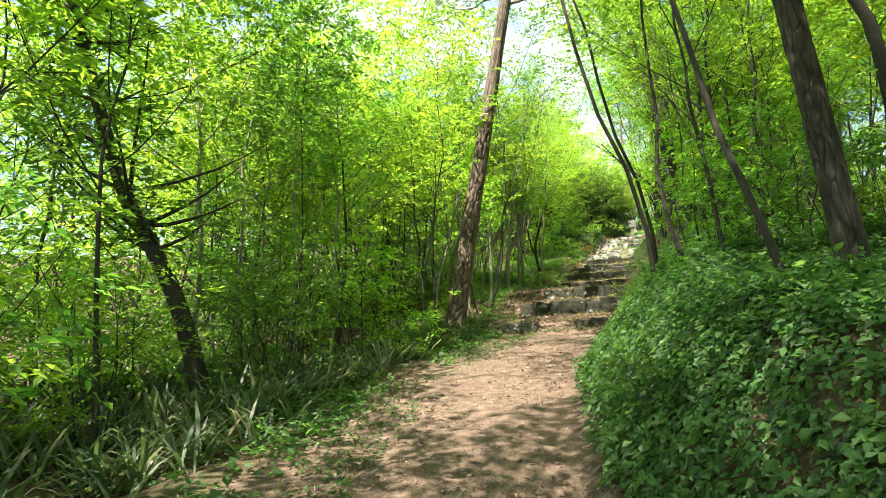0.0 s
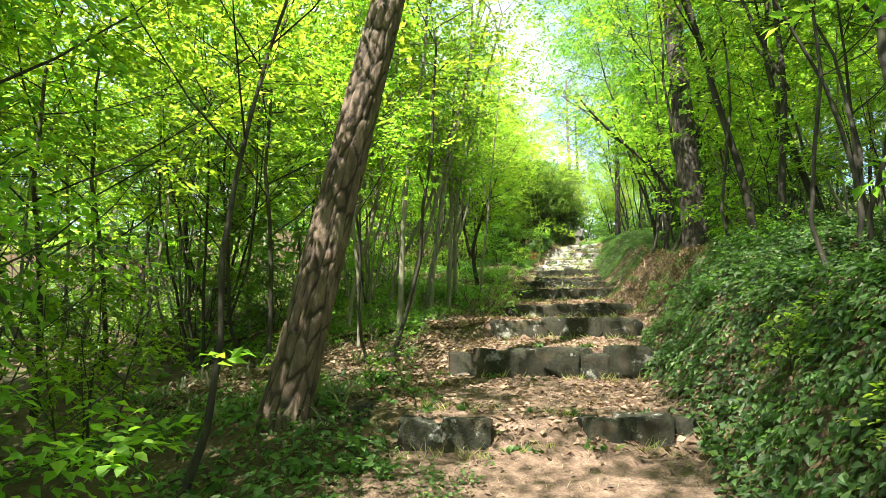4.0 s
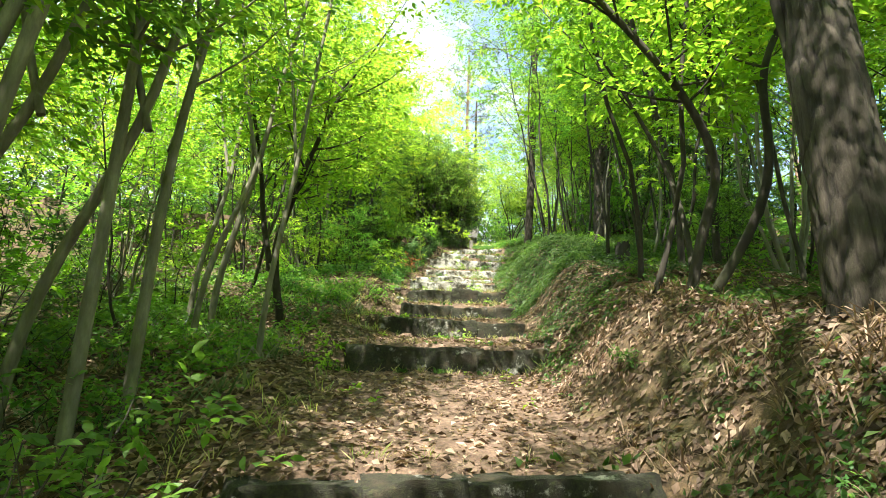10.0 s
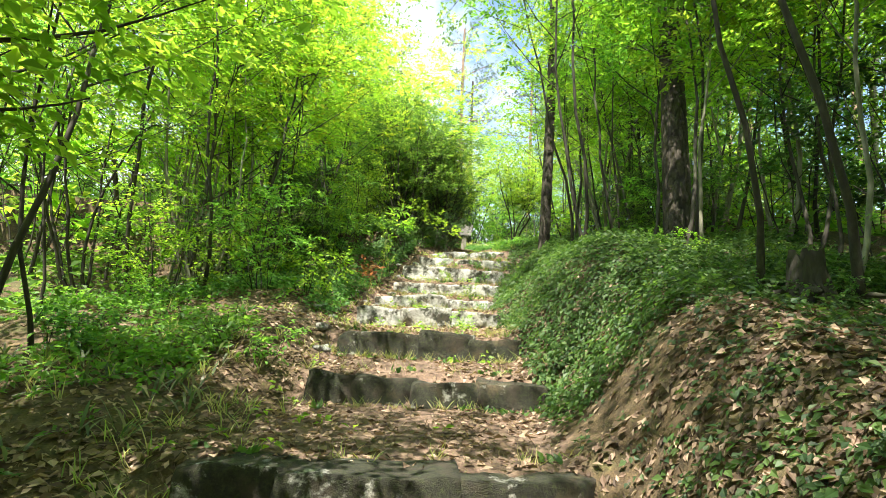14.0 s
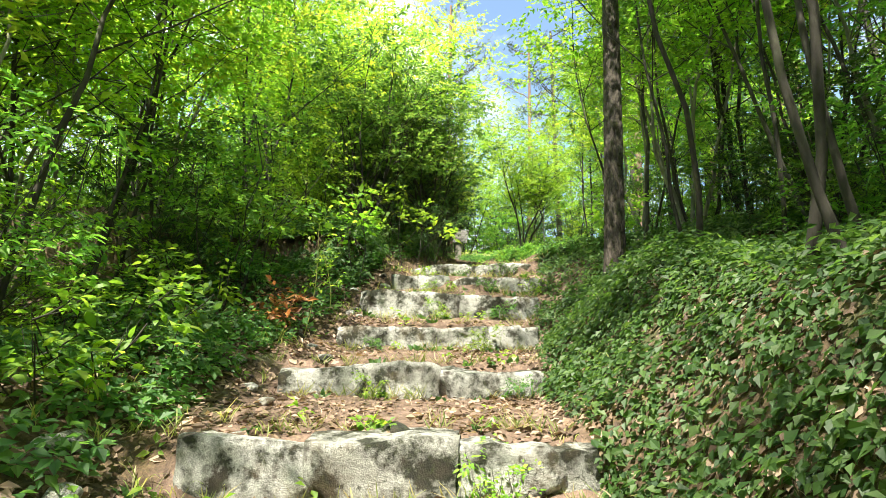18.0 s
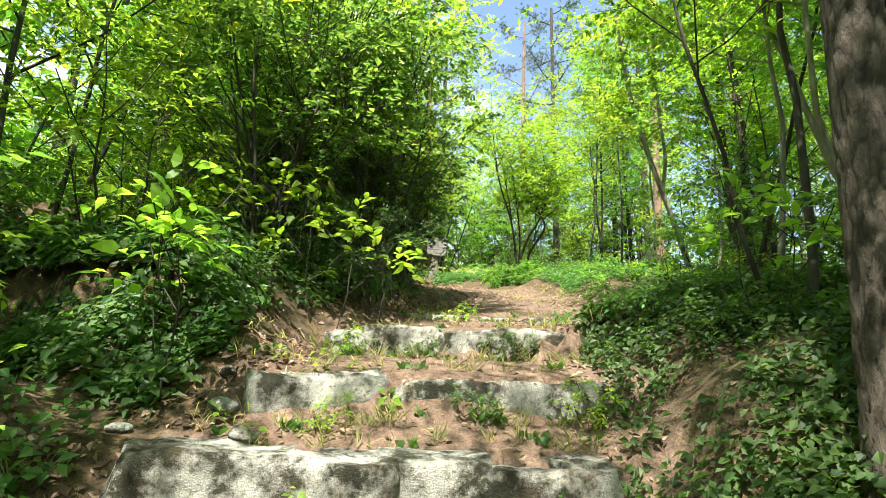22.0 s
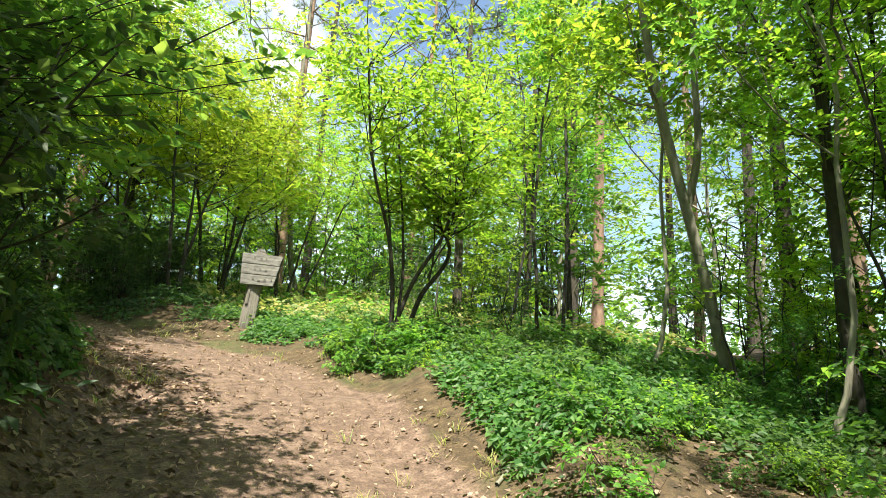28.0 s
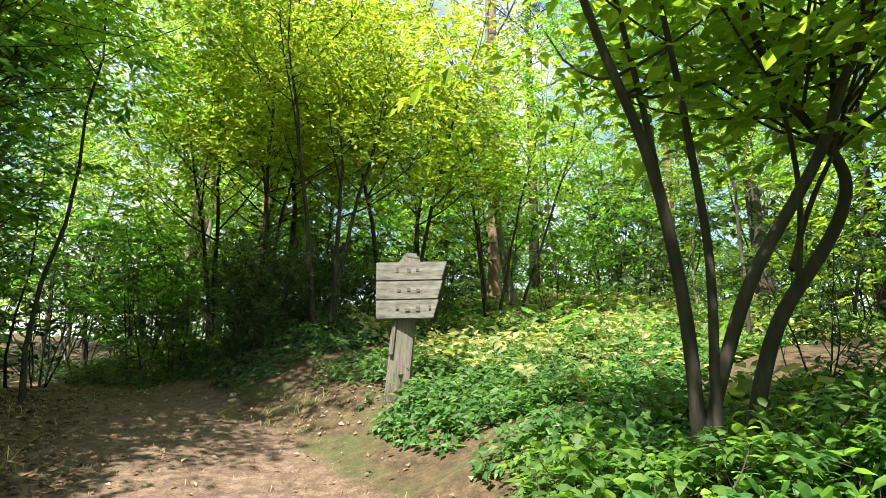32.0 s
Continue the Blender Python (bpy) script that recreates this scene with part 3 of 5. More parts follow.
def pine(seed, height, r0, lean, bark, label, crown_at=0.6, plates=True, tufts=900, boughs=14, grain=(17, 3.0)):
    rng = np.random.RandomState(seed)
    v, f, line, disp = pine_trunk(seed, height, r0, lean, bark, plates, grain)
    root = tagged(new("pine_tree"), label, "pine tree")
    wood, tips, ways = [(v, f)], [], []
    k = (line[:, 2] - line[0, 2]) / height
    for i in range(boughs):
        h = crown_at + (0.98 - crown_at) * (i + rng.uniform(0, 1)) / boughs
        p = np.array([np.interp(h, k, line[:, c]) for c in range(3)])
        az = i * 2.4 + rng.uniform(-0.4, 0.4)
        ln = (1.35 - h) * height * 0.24 * rng.uniform(0.7, 1.2)
        lim = limb_line(p, (math.cos(az), math.sin(az), 0.15), ln, rng, 7, 0.12, 0.12)
        wood.append(tube(lim, np.linspace(r0 * 0.2, 0.012, 7), 5))
        for j in range(5):
            b = az + rng.uniform(-1.1, 1.1)
            sub = limb_line(lim[2 + j % 5], (math.cos(b), math.sin(b), 0.25), ln * 0.35, rng, 4, 0.2)
            wood.append(tube(sub, np.linspace(0.014, 0.005, 4), 4))
            tips += list(sub[1:])
            ways += [sub[-1] - sub[0]] * 3
        tips += list(lim[4:])
        ways += [lim[-1] - lim[0]] * 3
    bv, bf = join(wood)
    me = mesh_of("trunk", bv, bf, bark, True)
    at = me.attributes.new("relief", "FLOAT", "POINT")
    at.data.foreach_set("value", np.concatenate([disp, np.ones(len(bv) - len(disp))]).astype(np.float32))
    part("trunk", me, root)
    tips, ways = np.array(tips), unit(np.array(ways))
    n = 10
    i = rng.randint(0, len(tips), tufts)
    c = np.repeat(tips[i] + rng.normal(0, 0.16, (tufts, 3)), n, 0)
    w = np.repeat(ways[i], n, 0)
    al = unit(w * 0.6 + rng.normal(0, 0.6, c.shape) + [[0, 0, 0.25]])
    ln = rng.uniform(0.1, 0.19, len(c))
    lv, lf = leaf_mesh(c, al, rng.normal(0, 1, c.shape), ln, np.full(len(c), 0.017))
    part("needles", mesh_of("needles", lv, lf, NEEDLE), root)
    return root


def put(ob, x, y, turn=0.0, size=1.0, sink=0.0, m=None):
    ob.matrix_world = Matrix.Translation((x, y, z_at(x, y) - sink)) @ Matrix.Rotation(turn, 4, "Z") @ Matrix.Scale(size, 4)
    return ob


put(pine(11, 13.0, 0.165, (0.17, 0.03), BARK_PLATE, "leaning pine with deep plated bark beside the trail", 0.55, grain=(13, 3.0)), 0.38, 11.5)
put(pine(12, 14.0, 0.2, (0.04, 0.1), BARK_PINE, "thick pine with furrowed dark bark on the bank top", 0.5, grain=(13, 2.4)), 6.72, 15.8, 0.0, 1.0, 0.2)
put(pine(13, 13.0, 0.108, (0.05, 0.02), BARK_FLAKE, "straight pine with grey furrowed bark beside the upper steps", 0.5, grain=(20, 7.0)), 11.32, 28.3)
put(pine(14, 14.0, 0.18, (0.13, 0.13), BARK_FLAKE, "pine with rough grey bark on the bank", 0.5, grain=(14, 4.0)), 11.1, 24.3)
put(pine(15, 14.0, 0.1, (-0.05, 0.02), BARK_PINE, "dark pine stem on the bank above the trail", 0.5), 3.3, 5.05)

# stock of plants to copy
stock = {
    "slim": [broadleaf(21 + i, 6.2 + 0.5 * i, 0.032, 2700, 0.096, m, b, label="slender grey-stemmed young tree with fresh green leaves", limbs=13, first=0.36, spread_=0.28, lean=(0.05, -0.04 + 0.03 * i), bend=0.05)
             for i, (m, b) in enumerate(((LEAF_FRESH, BARK_DARK), (LEAF_MID, BARK_GREY), (LEAF_FRESH, BARK_DARK), (LEAF_MID, BARK_DARK)))],
    "clump": [broadleaf(31 + i, 6.0, 0.034, 4200, 0.094, m, b, "clump_tree", "clump of thin grey stems with a leafy crown", stems=5, limbs=7, first=0.36, spread_=0.25, fan=0.15, bend=0.06)
              for i, (m, b) in enumerate(((LEAF_FRESH, BARK_GREY), (LEAF_MID, BARK_DARK), (LEAF_FRESH, BARK_GREY)))],
    "tall": [broadleaf(41 + i, 10.0 + i, 0.08, 4800, 0.118, m, b, "broadleaf_tree", "tall broadleaf tree with a light green crown", limbs=20, first=0.3, spread_=0.3, reach=0.6, scatter=0.28)
             for i, (m, b) in enumerate(((LEAF_FRESH, BARK_DARK), (LEAF_MID, BARK_GREY), (LEAF_YELLOW, BARK_GREY)))],
    "far": [broadleaf(46 + i, 9.0, 0.08, 2400, 0.2, m, b, "woodland_tree", "broadleaf tree deeper in the wood, leafy from low down", limbs=20, first=0.12, spread_=0.34, reach=0.9, scatter=0.4, per=10)
            for i, (m, b) in enumerate(((LEAF_FRESH, BARK_DARK), (LEAF_MID, BARK_GREY), (LEAF_YELLOW, BARK_GREY), (LEAF_MID, BARK_DARK)))],
    "bush": [broadleaf(51 + i, 2.3, 0.014, 1900, 0.078, m, BARK_DARK, "bush", "leafy green bush at the edge of the wood", "bush", stems=4, limbs=4, first=0.1, spread_=0.42, fan=0.2, scatter=0.13, reach=0.3)
             for i, m in enumerate((LEAF_MID, LEAF_FRESH, LEAF_DARK, LEAF_HERB))],
    "thicket": [broadleaf(56 + i, 2.3, 0.014, 620, 0.15, m, BARK_DARK, "thicket_bush", "dense green bush in the depth of the wood", "bush", stems=4, limbs=4, first=0.1, spread_=0.42, fan=0.2, scatter=0.16, reach=0.34, per=9)
                for i, m in enumerate((LEAF_MID, LEAF_FRESH, LEAF_DARK))],
    # added trees, mostly out of view, there to block the sun
    "shade_roof": [broadleaf(66 + i, 8.6 + i, 0.032, 4300, 0.105, m, BARK_DARK, "overhanging_tree", "slim tree added for the shade that its high crown casts on the trail", limbs=16, first=0.5, spread_=0.46, reach=0.6, scatter=0.3, bend=0.05)
             for i, m in enumerate((LEAF_FRESH, LEAF_MID))],
    "sunny": [broadleaf(74 + i, 6.2 + 0.6 * i, 0.032, 4300, 0.1, m, BARK_DARK, "slender_maple", "slender tree with layered lime-green sprays", limbs=17, first=0.24, spread_=0.38, reach=0.55, scatter=0.2, bend=0.05, per=14)
              for i, m in enumerate((LEAF_LIME, LEAF_FRESH, LEAF_LIME))],
    "leafy": [broadleaf(69 + i, 0.8, 0.008, 620, 0.11, m, BARK_DARK, "leafy_shrub", "shrub with broad bright green leaves by the forked tree", "shrub", stems=6, limbs=2, first=0.15, spread_=0.5, fan=0.4, scatter=0.09, reach=0.2, per=7, fine=True)
              for i, m in enumerate((LEAF_HERB, LEAF_MID))],
    "low": [broadleaf(61 + i, 0.7, 0.006, 380, 0.08, m, BARK_DARK, "shrub", "low green shrub on the forest floor", "shrub", stems=5, limbs=2, first=0.15, spread_=0.5, fan=0.35, scatter=0.07, reach=0.2, per=8, fine=True)
            for i, m in enumerate((LEAF_HERB, LEAF_MID, LEAF_FRESH))],
}
used = set()


def plant(kind, which, x, y, size, turn, sink=0.05, tilt=(0, 0)):
    src = stock[kind][which % len(stock[kind])]
    m = Matrix.Translation((x, y, z_at(x, y) - sink)) @ Euler((tilt[0], tilt[1], turn)).to_matrix().to_4x4()
    if src.name not in used:
        used.add(src.name)
        src.matrix_world = m @ Matrix.Scale(size, 4)
        return src
    ob = copy_thing(src, m)
    ob.scale = (size, size, size)
    return ob


def run_d(x, y):
    return float(on_trail(np.array([x]), np.array([y]))[1][0])


# round spots that stay free of sown trees
KEEP_CLEAR = [(-0.3, 12.9, 1.4), (3.4, 5.0, 1.4), (1.9, 15.4, 1.4), (2.4, 2.8, 1.4), (9.0, 24.6, 1.0), (14.7, 41.2, 1.6), (15.9, 38.4, 1.6), (14.3, 38.5, 1.5), (0.45, 11.3, 0.8), (6.4, 15.55, 0.9), (11.3, 28.25, 0.9), (15.2, 36.2, 1.8), (14.9, 39.6, 1.6), (16.5, 42.5, 2.0)]
TALL_KINDS = ("sunny", "slim", "clump", "tall", "far", "shade_roof")


def sow(seed, kind, n, inner, outer, s0, s1, side, gap, sizes, power=1.3, pick=9):
    rng = np.random.RandomState(seed)
    placed, tries = [], 0
    while len(placed) < n and tries < n * 30:
        tries += 1
        s = rng.uniform(s0, s1)
        d = inner + (outer - inner) * rng.uniform(0, 1) ** power
        i = min(np.searchsorted(RUN, s) - 1, len(SEG) - 1)
        u = SEG[i] / LEN[i]
        x = TRAIL[i, 0] + u[0] * (s - RUN[i]) + u[1] * d * side
        y = TRAIL[i, 1] + u[1] * (s - RUN[i]) - u[0] * d * side
        if abs(run_d(x, y)) < inner * 0.95 or any(math.hypot(x - a, y - b) < gap for a, b in placed):
            continue
        if kind in TALL_KINDS and 20 < y < 31 and abs(run_d(x, y)) < 3.2 and side < 0:
            continue        # the upper steps lie open to the sun
        if any(math.hypot(x - a, y - b) < r for a, b, r in KEEP_CLEAR):
            continue
        placed.append((x, y))
        plant(kind, rng.randint(0, pick), x, y, rng.uniform(*sizes), rng.uniform(0, 6.28), tilt=(rng.normal(0, 0.05), rng.normal(0, 0.05)))


# distances along the trail: 8 at the start of the walk, about 54 at its end
sow(1, "slim", 42, 2.0, 9, 10, 44, -1, 0.6, (0.75, 1.15))
sow(2, "slim", 60, 2.3, 9, 8, 48, 1, 0.7, (0.7, 1.15))
sow(14, "slim", 16, 2.2, 5, 33, 43, 1, 0.6, (0.75, 1.1))
sow(3, "clump", 12, 2.1, 7, 20, 40, -1, 1.1, (0.8, 1.1))
sow(4, "clump", 14, 2.8, 8, 8, 44, 1, 1.4, (0.8, 1.15))
sow(5, "tall", 12, 4.5, 16, 6, 74, -1, 2.4, (0.8, 1.3))
sow(6, "tall", 22, 4.0, 15, 6, 74, 1, 2.2, (0.8, 1.3))
sow(11, "far", 24, 13, 30, 2, 82, -1, 2.6, (0.9, 1.5), 1.0)
sow(12, "far", 26, 12, 30, 2, 82, 1, 2.8, (0.8, 1.4), 1.0)
sow(15, "thicket", 20, 8, 26, 4, 80, -1, 2.0, (1.7, 2.8), 1.0)
sow(16, "thicket", 9, 8, 24, 4, 44, 1, 2.2, (1.7, 2.6), 1.0)
sow(7, "bush", 28, 2.3, 7, 9, 18.5, -1, 0.6, (0.7, 1.35), pick=2)
sow(21, "slim", 9, 2.6, 7, 10, 19, -1, 0.7, (0.7, 1.0))
sow(22, "thicket", 15, 5.5, 12, 6, 34, -1, 1.2, (1.0, 1.8), pick=2)
sow(23, "slim", 12, 4.0, 8, 24, 36, 1, 0.8, (0.8, 1.1))
sow(13, "bush", 20, 4.5, 10, 21, 33, -1, 0.9, (0.6, 1.1))
sow(17, "bush", 24, 2.3, 5, 35, 46, -1, 0.6, (0.6, 1.05))
sow(8, "bush", 48, 2.3, 8, 8, 52, 1, 0.7, (0.5, 1.1))
sow(9, "low", 44, 1.25, 4, 10, 50, -1, 0.3, (0.5, 1.1))
sow(10, "low", 56, 1.35, 4, 10, 52, 1, 0.3, (0.3, 0.62))
sow(31, "sunny", 10, 3.4, 8, 14, 26, -1, 0.9, (0.8, 1.15))
sow(32, "sunny", 12, 3.2, 8, 26, 44, -1, 1.0, (0.8, 1.15))
sow(33, "sunny", 9, 4.2, 8, 24, 46, 1, 0.9, (0.75, 1.1))
sow(34, "bush", 12, 3.8, 6.5, 28, 42, 1, 0.8, (0.7, 1.2))
sow(35, "sunny", 8, 3.0, 8, 8, 22, 1, 1.0, (0.8, 1.1))
# tall trees added to shade the lower trail and the far end
for k, (x, y, s) in enumerate(((2.6, -1.5, 0.9), (-2.4, -2.5, 0.95), (5.2, 10.4, 0.8), (6.9, 13.2, 0.8), (0.2, 5.6 - 12, 1.0),
                               (10.7, 40.3, 0.85), (9.3, 42.6, 0.95), (7.6, 45.2, 1.0), (12.9, 46.2, 0.9), (6.0, 48.4, 1.0), (10.8, 48.6, 0.95), (8.2, 39.2, 1.0), (4.6, 51.2, 1.1), (9.0, 53.4, 1.1), (13.9, 50.4, 1.0))):
    plant("tall", (0, 1, 0)[k % 3], x, y, s, k * 1.7)
# slim trees added beside and behind the walk for dappled shade
for k, (x, y, s) in enumerate(((-2.6, -4.5, 1), (-2.3, -1.0, 0.95), (-1.9, 1.6, 0.8), (7.0, 17.9, 0.8), (3.0, 3.4, 0.9), (9.5, 21.0, 0.9), (2.3, 2.5, 0.9), (2.75, 6.6, 0.8), (-1.9, 8.9, 0.75), (4.4, 8.7, 0.85), (4.7, 10.9, 0.8), (5.0, 27.4, 0.85), (6.3, 30.2, 0.9), (2.6, 4.7, 0.85), (2.2, -3.6, 1.0), (2.5, 0.1, 0.9), (4.0, 2.4, 0.95),
                               (1.3, 14.3, 0.85), (5.6, 13.3, 0.85), (10.3, 25.4, 0.9), (11.9, 26.7, 0.9), (-1.5, -3.0, 1.0), (-3.0, -0.6, 1.05), (-0.9, -1.8, 1.0), (1.0, -3.4, 1.0), (5.4, 4.6, 0.9), (8.4, 17.2, 0.85), (9.3, 21.6, 0.8), (7.9, 38.0, 0.95), (11.2, 42.0, 0.8), (8.6, 46.4, 0.9))):
    plant("shade_roof", k, x, y, s, k * 2.3)
# leaning trees added to throw shade on the right bank
for k, (x, y, s) in enumerate(((2.4, 0.6, 0.95), (2.7, 2.2, 0.9), (2.5, 3.6, 0.9), (2.6, 7.2, 0.85), (3.2, 8.6, 0.85), (7.7, 18.9, 0.85), (11.1, 26.9, 0.8))):
    plant("shade_roof", 1, x, y, s, 0.0, tilt=(0.06 * math.sin(k * 2.0), -0.2))
for x, y, s in ((-2.3, 8.2, 1.0), (-1.7, 9.5, 0.95), (-3.1, 7.7, 1.1), (-2.9, 9.6, 1.1)):
    plant("slim", 1, x, y, s, x * 5)
sow(24, "bush", 9, 3.8, 8, 42, 48, 1, 0.8, (0.6, 1.1))
sow(25, "slim", 6, 3.6, 8, 42, 52, 1, 0.8, (0.75, 1.05))
sow(26, "thicket", 12, 7, 12, 42, 54, 1, 1.4, (0.9, 1.4))
for k, (x, y, s) in enumerate(((12.5, 46.6, 1.2), (14.5, 46.6, 1.0), (10.5, 47.2, 1.3), (16.0, 47.6, 1.0), (18.0, 46.2, 0.9), (11.6, 45.0, 0.9), (9.6, 48.8, 1.3), (13.4, 48.4, 1.3))):
    plant("thicket", (0, 2)[k % 2], x, y, s, k * 1.7)
sow(18, "slim", 16, 4.5, 12, 44, 56, 1, 1.0, (0.7, 1.0))
sow(19, "thicket", 12, 9, 20, 44, 60, 1, 2.0, (1.5, 2.4), 1.0)
sow(20, "thicket", 30, 2.4, 9, 53, 68, -1, 0.9, (0.8, 1.6))
sow(37, "low", 40, 1.3, 4, 54, 62, 1, 0.25, (0.4, 0.8))
# trees round the far end and behind the start
for k, (x, y, kind) in enumerate(((8, 56, "far"), (12, 58, "far"), (3, 60, "far"), (17, 58, "tall"), (10, 62, "far"), (21, 57, "far"), (0, 64, "far"), (15, 63, "far"), (25, 60, "far"),
                                  (-4, 58, "far"), (6, 66, "far"), (20, 66, "far"), (-9, 50, "far"), (28, 52, "tall"), (2, 52, "far"), (-2, 48, "far"), (5, 57, "far"), (-6, 54, "far"), (1, 44, "far"), (-3, 41, "tall"), (10, 57, "tall"), (7, 50.5, "slim"), (4, 47.5, "clump"), (9.5, 50, "clump"), (13.5, 47.5, "slim"), (-3, -8, "far"), (3, -10, "far"), (-6, -3, "tall"), (6, -5, "far"))):
    plant(kind, k, x, y, 0.9 + 0.05 * (k % 7), k * 1.3)

for k, (x, y, s) in enumerate(((6.5, 46.5, 1.2), (5.2, 49.0, 1.6), (7.4, 49.6, 1.4), (3.5, 46.0, 1.6), (4.2, 43.2, 1.6), (6.2, 44.2, 1.1))):
    plant("thicket", k, x, y, s, k * 1.4)

sow(38, "far", 18, 13, 27, 43, 66, 1, 2.4, (0.8, 1.2), 1.0)
sow(39, "thicket", 14, 10, 20, 42, 56, 1, 1.6, (1.0, 1.6), 1.0, pick=2)
# thickets that close the view past the clearing and the bend
for ring, (rad, lo, hi, step, size) in enumerate(((15, -58, 14, 7, 1.3), (21, -62, 20, 6, 1.8), (28, -66, 62, 6, 2.3), (19, 28, 66, 8, 0.7))):
    for k, a in enumerate(range(lo, hi, step)):
        r = rad + 2.2 * math.sin(k * 2.7 + ring)
        x, y = 13.5 + r * math.sin(radians(a)), 36.5 + r * math.cos(radians(a))
        if abs(run_d(x, y)) > 2.4:
            plant("thicket", k + ring, x, y, size * (1 + 0.2 * math.sin(k * 1.9)), k * 1.7)

# ---- trees with a shape of their own ----


def shaped_tree(seed, name, label, lines, radii, leaves, size, mat, bark, low=0.45, limbs=3, length=0.8, reach=0.45, scatter=0.2, category="tree"):
    """A tree whose stems follow the given lines; twigs and sprays grow on their upper parts."""
    rng = np.random.RandomState(seed)
    base = np.array([lines[0][0][0], lines[0][0][1], z_at(lines[0][0][0], lines[0][0][1])])
    wood, tips, ways = [], [], []
    for line, r in zip(lines, radii):
        p = np.array(line) - base
        k = np.linspace(0, len(p) - 1, (len(p) - 1) * 4 + 1)
        q = np.stack([np.interp(k, np.arange(len(p)), p[:, c]) for c in range(3)], -1)
        for _ in range(7):
            q[1:-1] = (q[:-2] + q[1:-1] * 2 + q[2:]) / 4
        if line is lines[0] or p[0, 2] < 0.6:
            q = np.concatenate([[[q[0, 0], q[0, 1], -0.25]], q]) if q[0, 2] > -0.2 else q
        wood.append(tube(q, np.linspace(r, r * 0.42, len(q)), 9))
        n = len(q)
        for i in range(limbs * max(2, len(p) - 2)):
            f = rng.randint(int(n * low), n)
            az = rng.uniform(0, 6.28)
            lim = limb_line(q[f], (math.cos(az), math.sin(az), rng.uniform(0.1, 0.8)), length * rng.uniform(0.5, 1.3), rng, 6)
            wood.append(tube(lim, np.linspace(r * 0.28, 0.004, 6), 5))
            tips += list(lim[1:])
            ways += [lim[-1] - lim[0]] * 5
    v, f = crown_from(rng, np.array(tips), np.array(ways), leaves, 10, size, scatter, reach)
    root = tagged(new(name), label, category)
    root.location = base
    tv, tf = join(wood)
    part("trunk", mesh_of("trunk", tv, tf, bark, True), root)
    part("crown", mesh_of("crown", v, f, mat), root)
    return root


shaped_tree(71, "forked_tree", "dark forked tree with crossing stems beside the signpost", [
    [(15.8, 38.41, 10.0), (15.75, 38.34, 10.53), (15.65, 38.27, 10.91), (15.57, 38.22, 11.18), (15.44, 38.17, 11.49), (15.28, 38.14, 11.78), (15.05, 38.08, 12.4), (14.9, 38.0, 13.4)],
    [(15.57, 38.22, 11.18), (15.55, 38.23, 11.42), (15.45, 38.2, 11.84), (15.3, 38.18, 12.5), (15.2, 38.2, 13.3)],
    [(15.84, 38.33, 10.35), (15.85, 38.29, 10.88), (15.79, 38.27, 11.21), (15.72, 38.23, 11.6), (15.66, 38.21, 11.93), (15.5, 38.19, 12.8), (15.45, 38.2, 13.6)],
    [(15.82, 38.39, 10.1), (15.94, 38.25, 10.72), (16.06, 38.15, 10.98), (16.17, 38.07, 11.2), (16.24, 38.0, 11.38), (16.26, 37.92, 11.63), (16.35, 37.85, 11.78), (16.4, 37.78, 12.4), (16.5, 37.7, 13.2)],
    [(16.31, 38.06, 11.41), (16.35, 38.04, 11.65), (16.31, 38.01, 11.94), (16.25, 37.99, 12.7)],
    [(16.02, 38.4, 10.0), (16.1, 38.3, 10.58), (16.27, 38.27, 10.79), (16.43, 38.22, 11.02), (16.51, 38.2, 11.22), (16.49, 38.2, 11.34), (16.42, 38.21, 11.46), (16.3, 38.22, 11.6), (16.06, 38.2, 11.97), (15.9, 38.17, 12.8)],
    [(16.2, 38.21, 10.8), (16.25, 38.18, 11.19), (16.19, 38.17, 11.56), (16.12, 38.16, 11.95), (16.1, 38.15, 12.7)],
    [(16.17, 38.21, 10.83), (16.29, 38.21, 11.14), (16.47, 38.2, 11.43), (16.66, 38.2, 11.68), (16.9, 38.18, 12.4)]],
    [0.034, 0.018, 0.023, 0.032, 0.017, 0.036, 0.014, 0.014], 7000, 0.11, LEAF_FRESH, BARK_DARK, 0.62, 3, 0.95)
shaped_tree(72, "leaning_tree", "leaning grey tree among the bamboo grass", [
    [(-2.39, 6.82, 1.2), (-2.56, 6.69, 1.96), (-2.84, 6.58, 2.54), (-3.1, 6.48, 3.01), (-3.26, 6.38, 3.53), (-3.42, 6.24, 4.23), (-3.64, 6.06, 5.1), (-3.83, 5.92, 6.2)]],
    [0.1], 3600, 0.1, LEAF_MID, BARK_DARK, 0.3, 4, 1.3)
shaped_tree(73, "crooked_tree", "crooked dark stems of a small tree on the bank", [
    [(7.11, 17.55, 4.5), (7.18, 17.4, 5.3), (7.33, 17.26, 5.69), (6.98, 17.24, 6.29), (6.48, 17.3, 6.81), (5.9, 17.38, 7.33), (5.4, 17.45, 8.0)],
    [(7.2, 17.4, 4.6), (7.6, 16.9, 5.56), (7.21, 16.85, 6.34), (7.44, 16.67, 6.84), (7.78, 16.46, 7.6)],
    [(7.25, 17.6, 4.6), (7.5, 17.9, 5.5), (7.4, 18.2, 6.4), (7.0, 18.5, 7.4)]],
    [0.05, 0.045, 0.035], 3600, 0.1, LEAF_FRESH, BARK_DARK, 0.5, 3, 0.9)
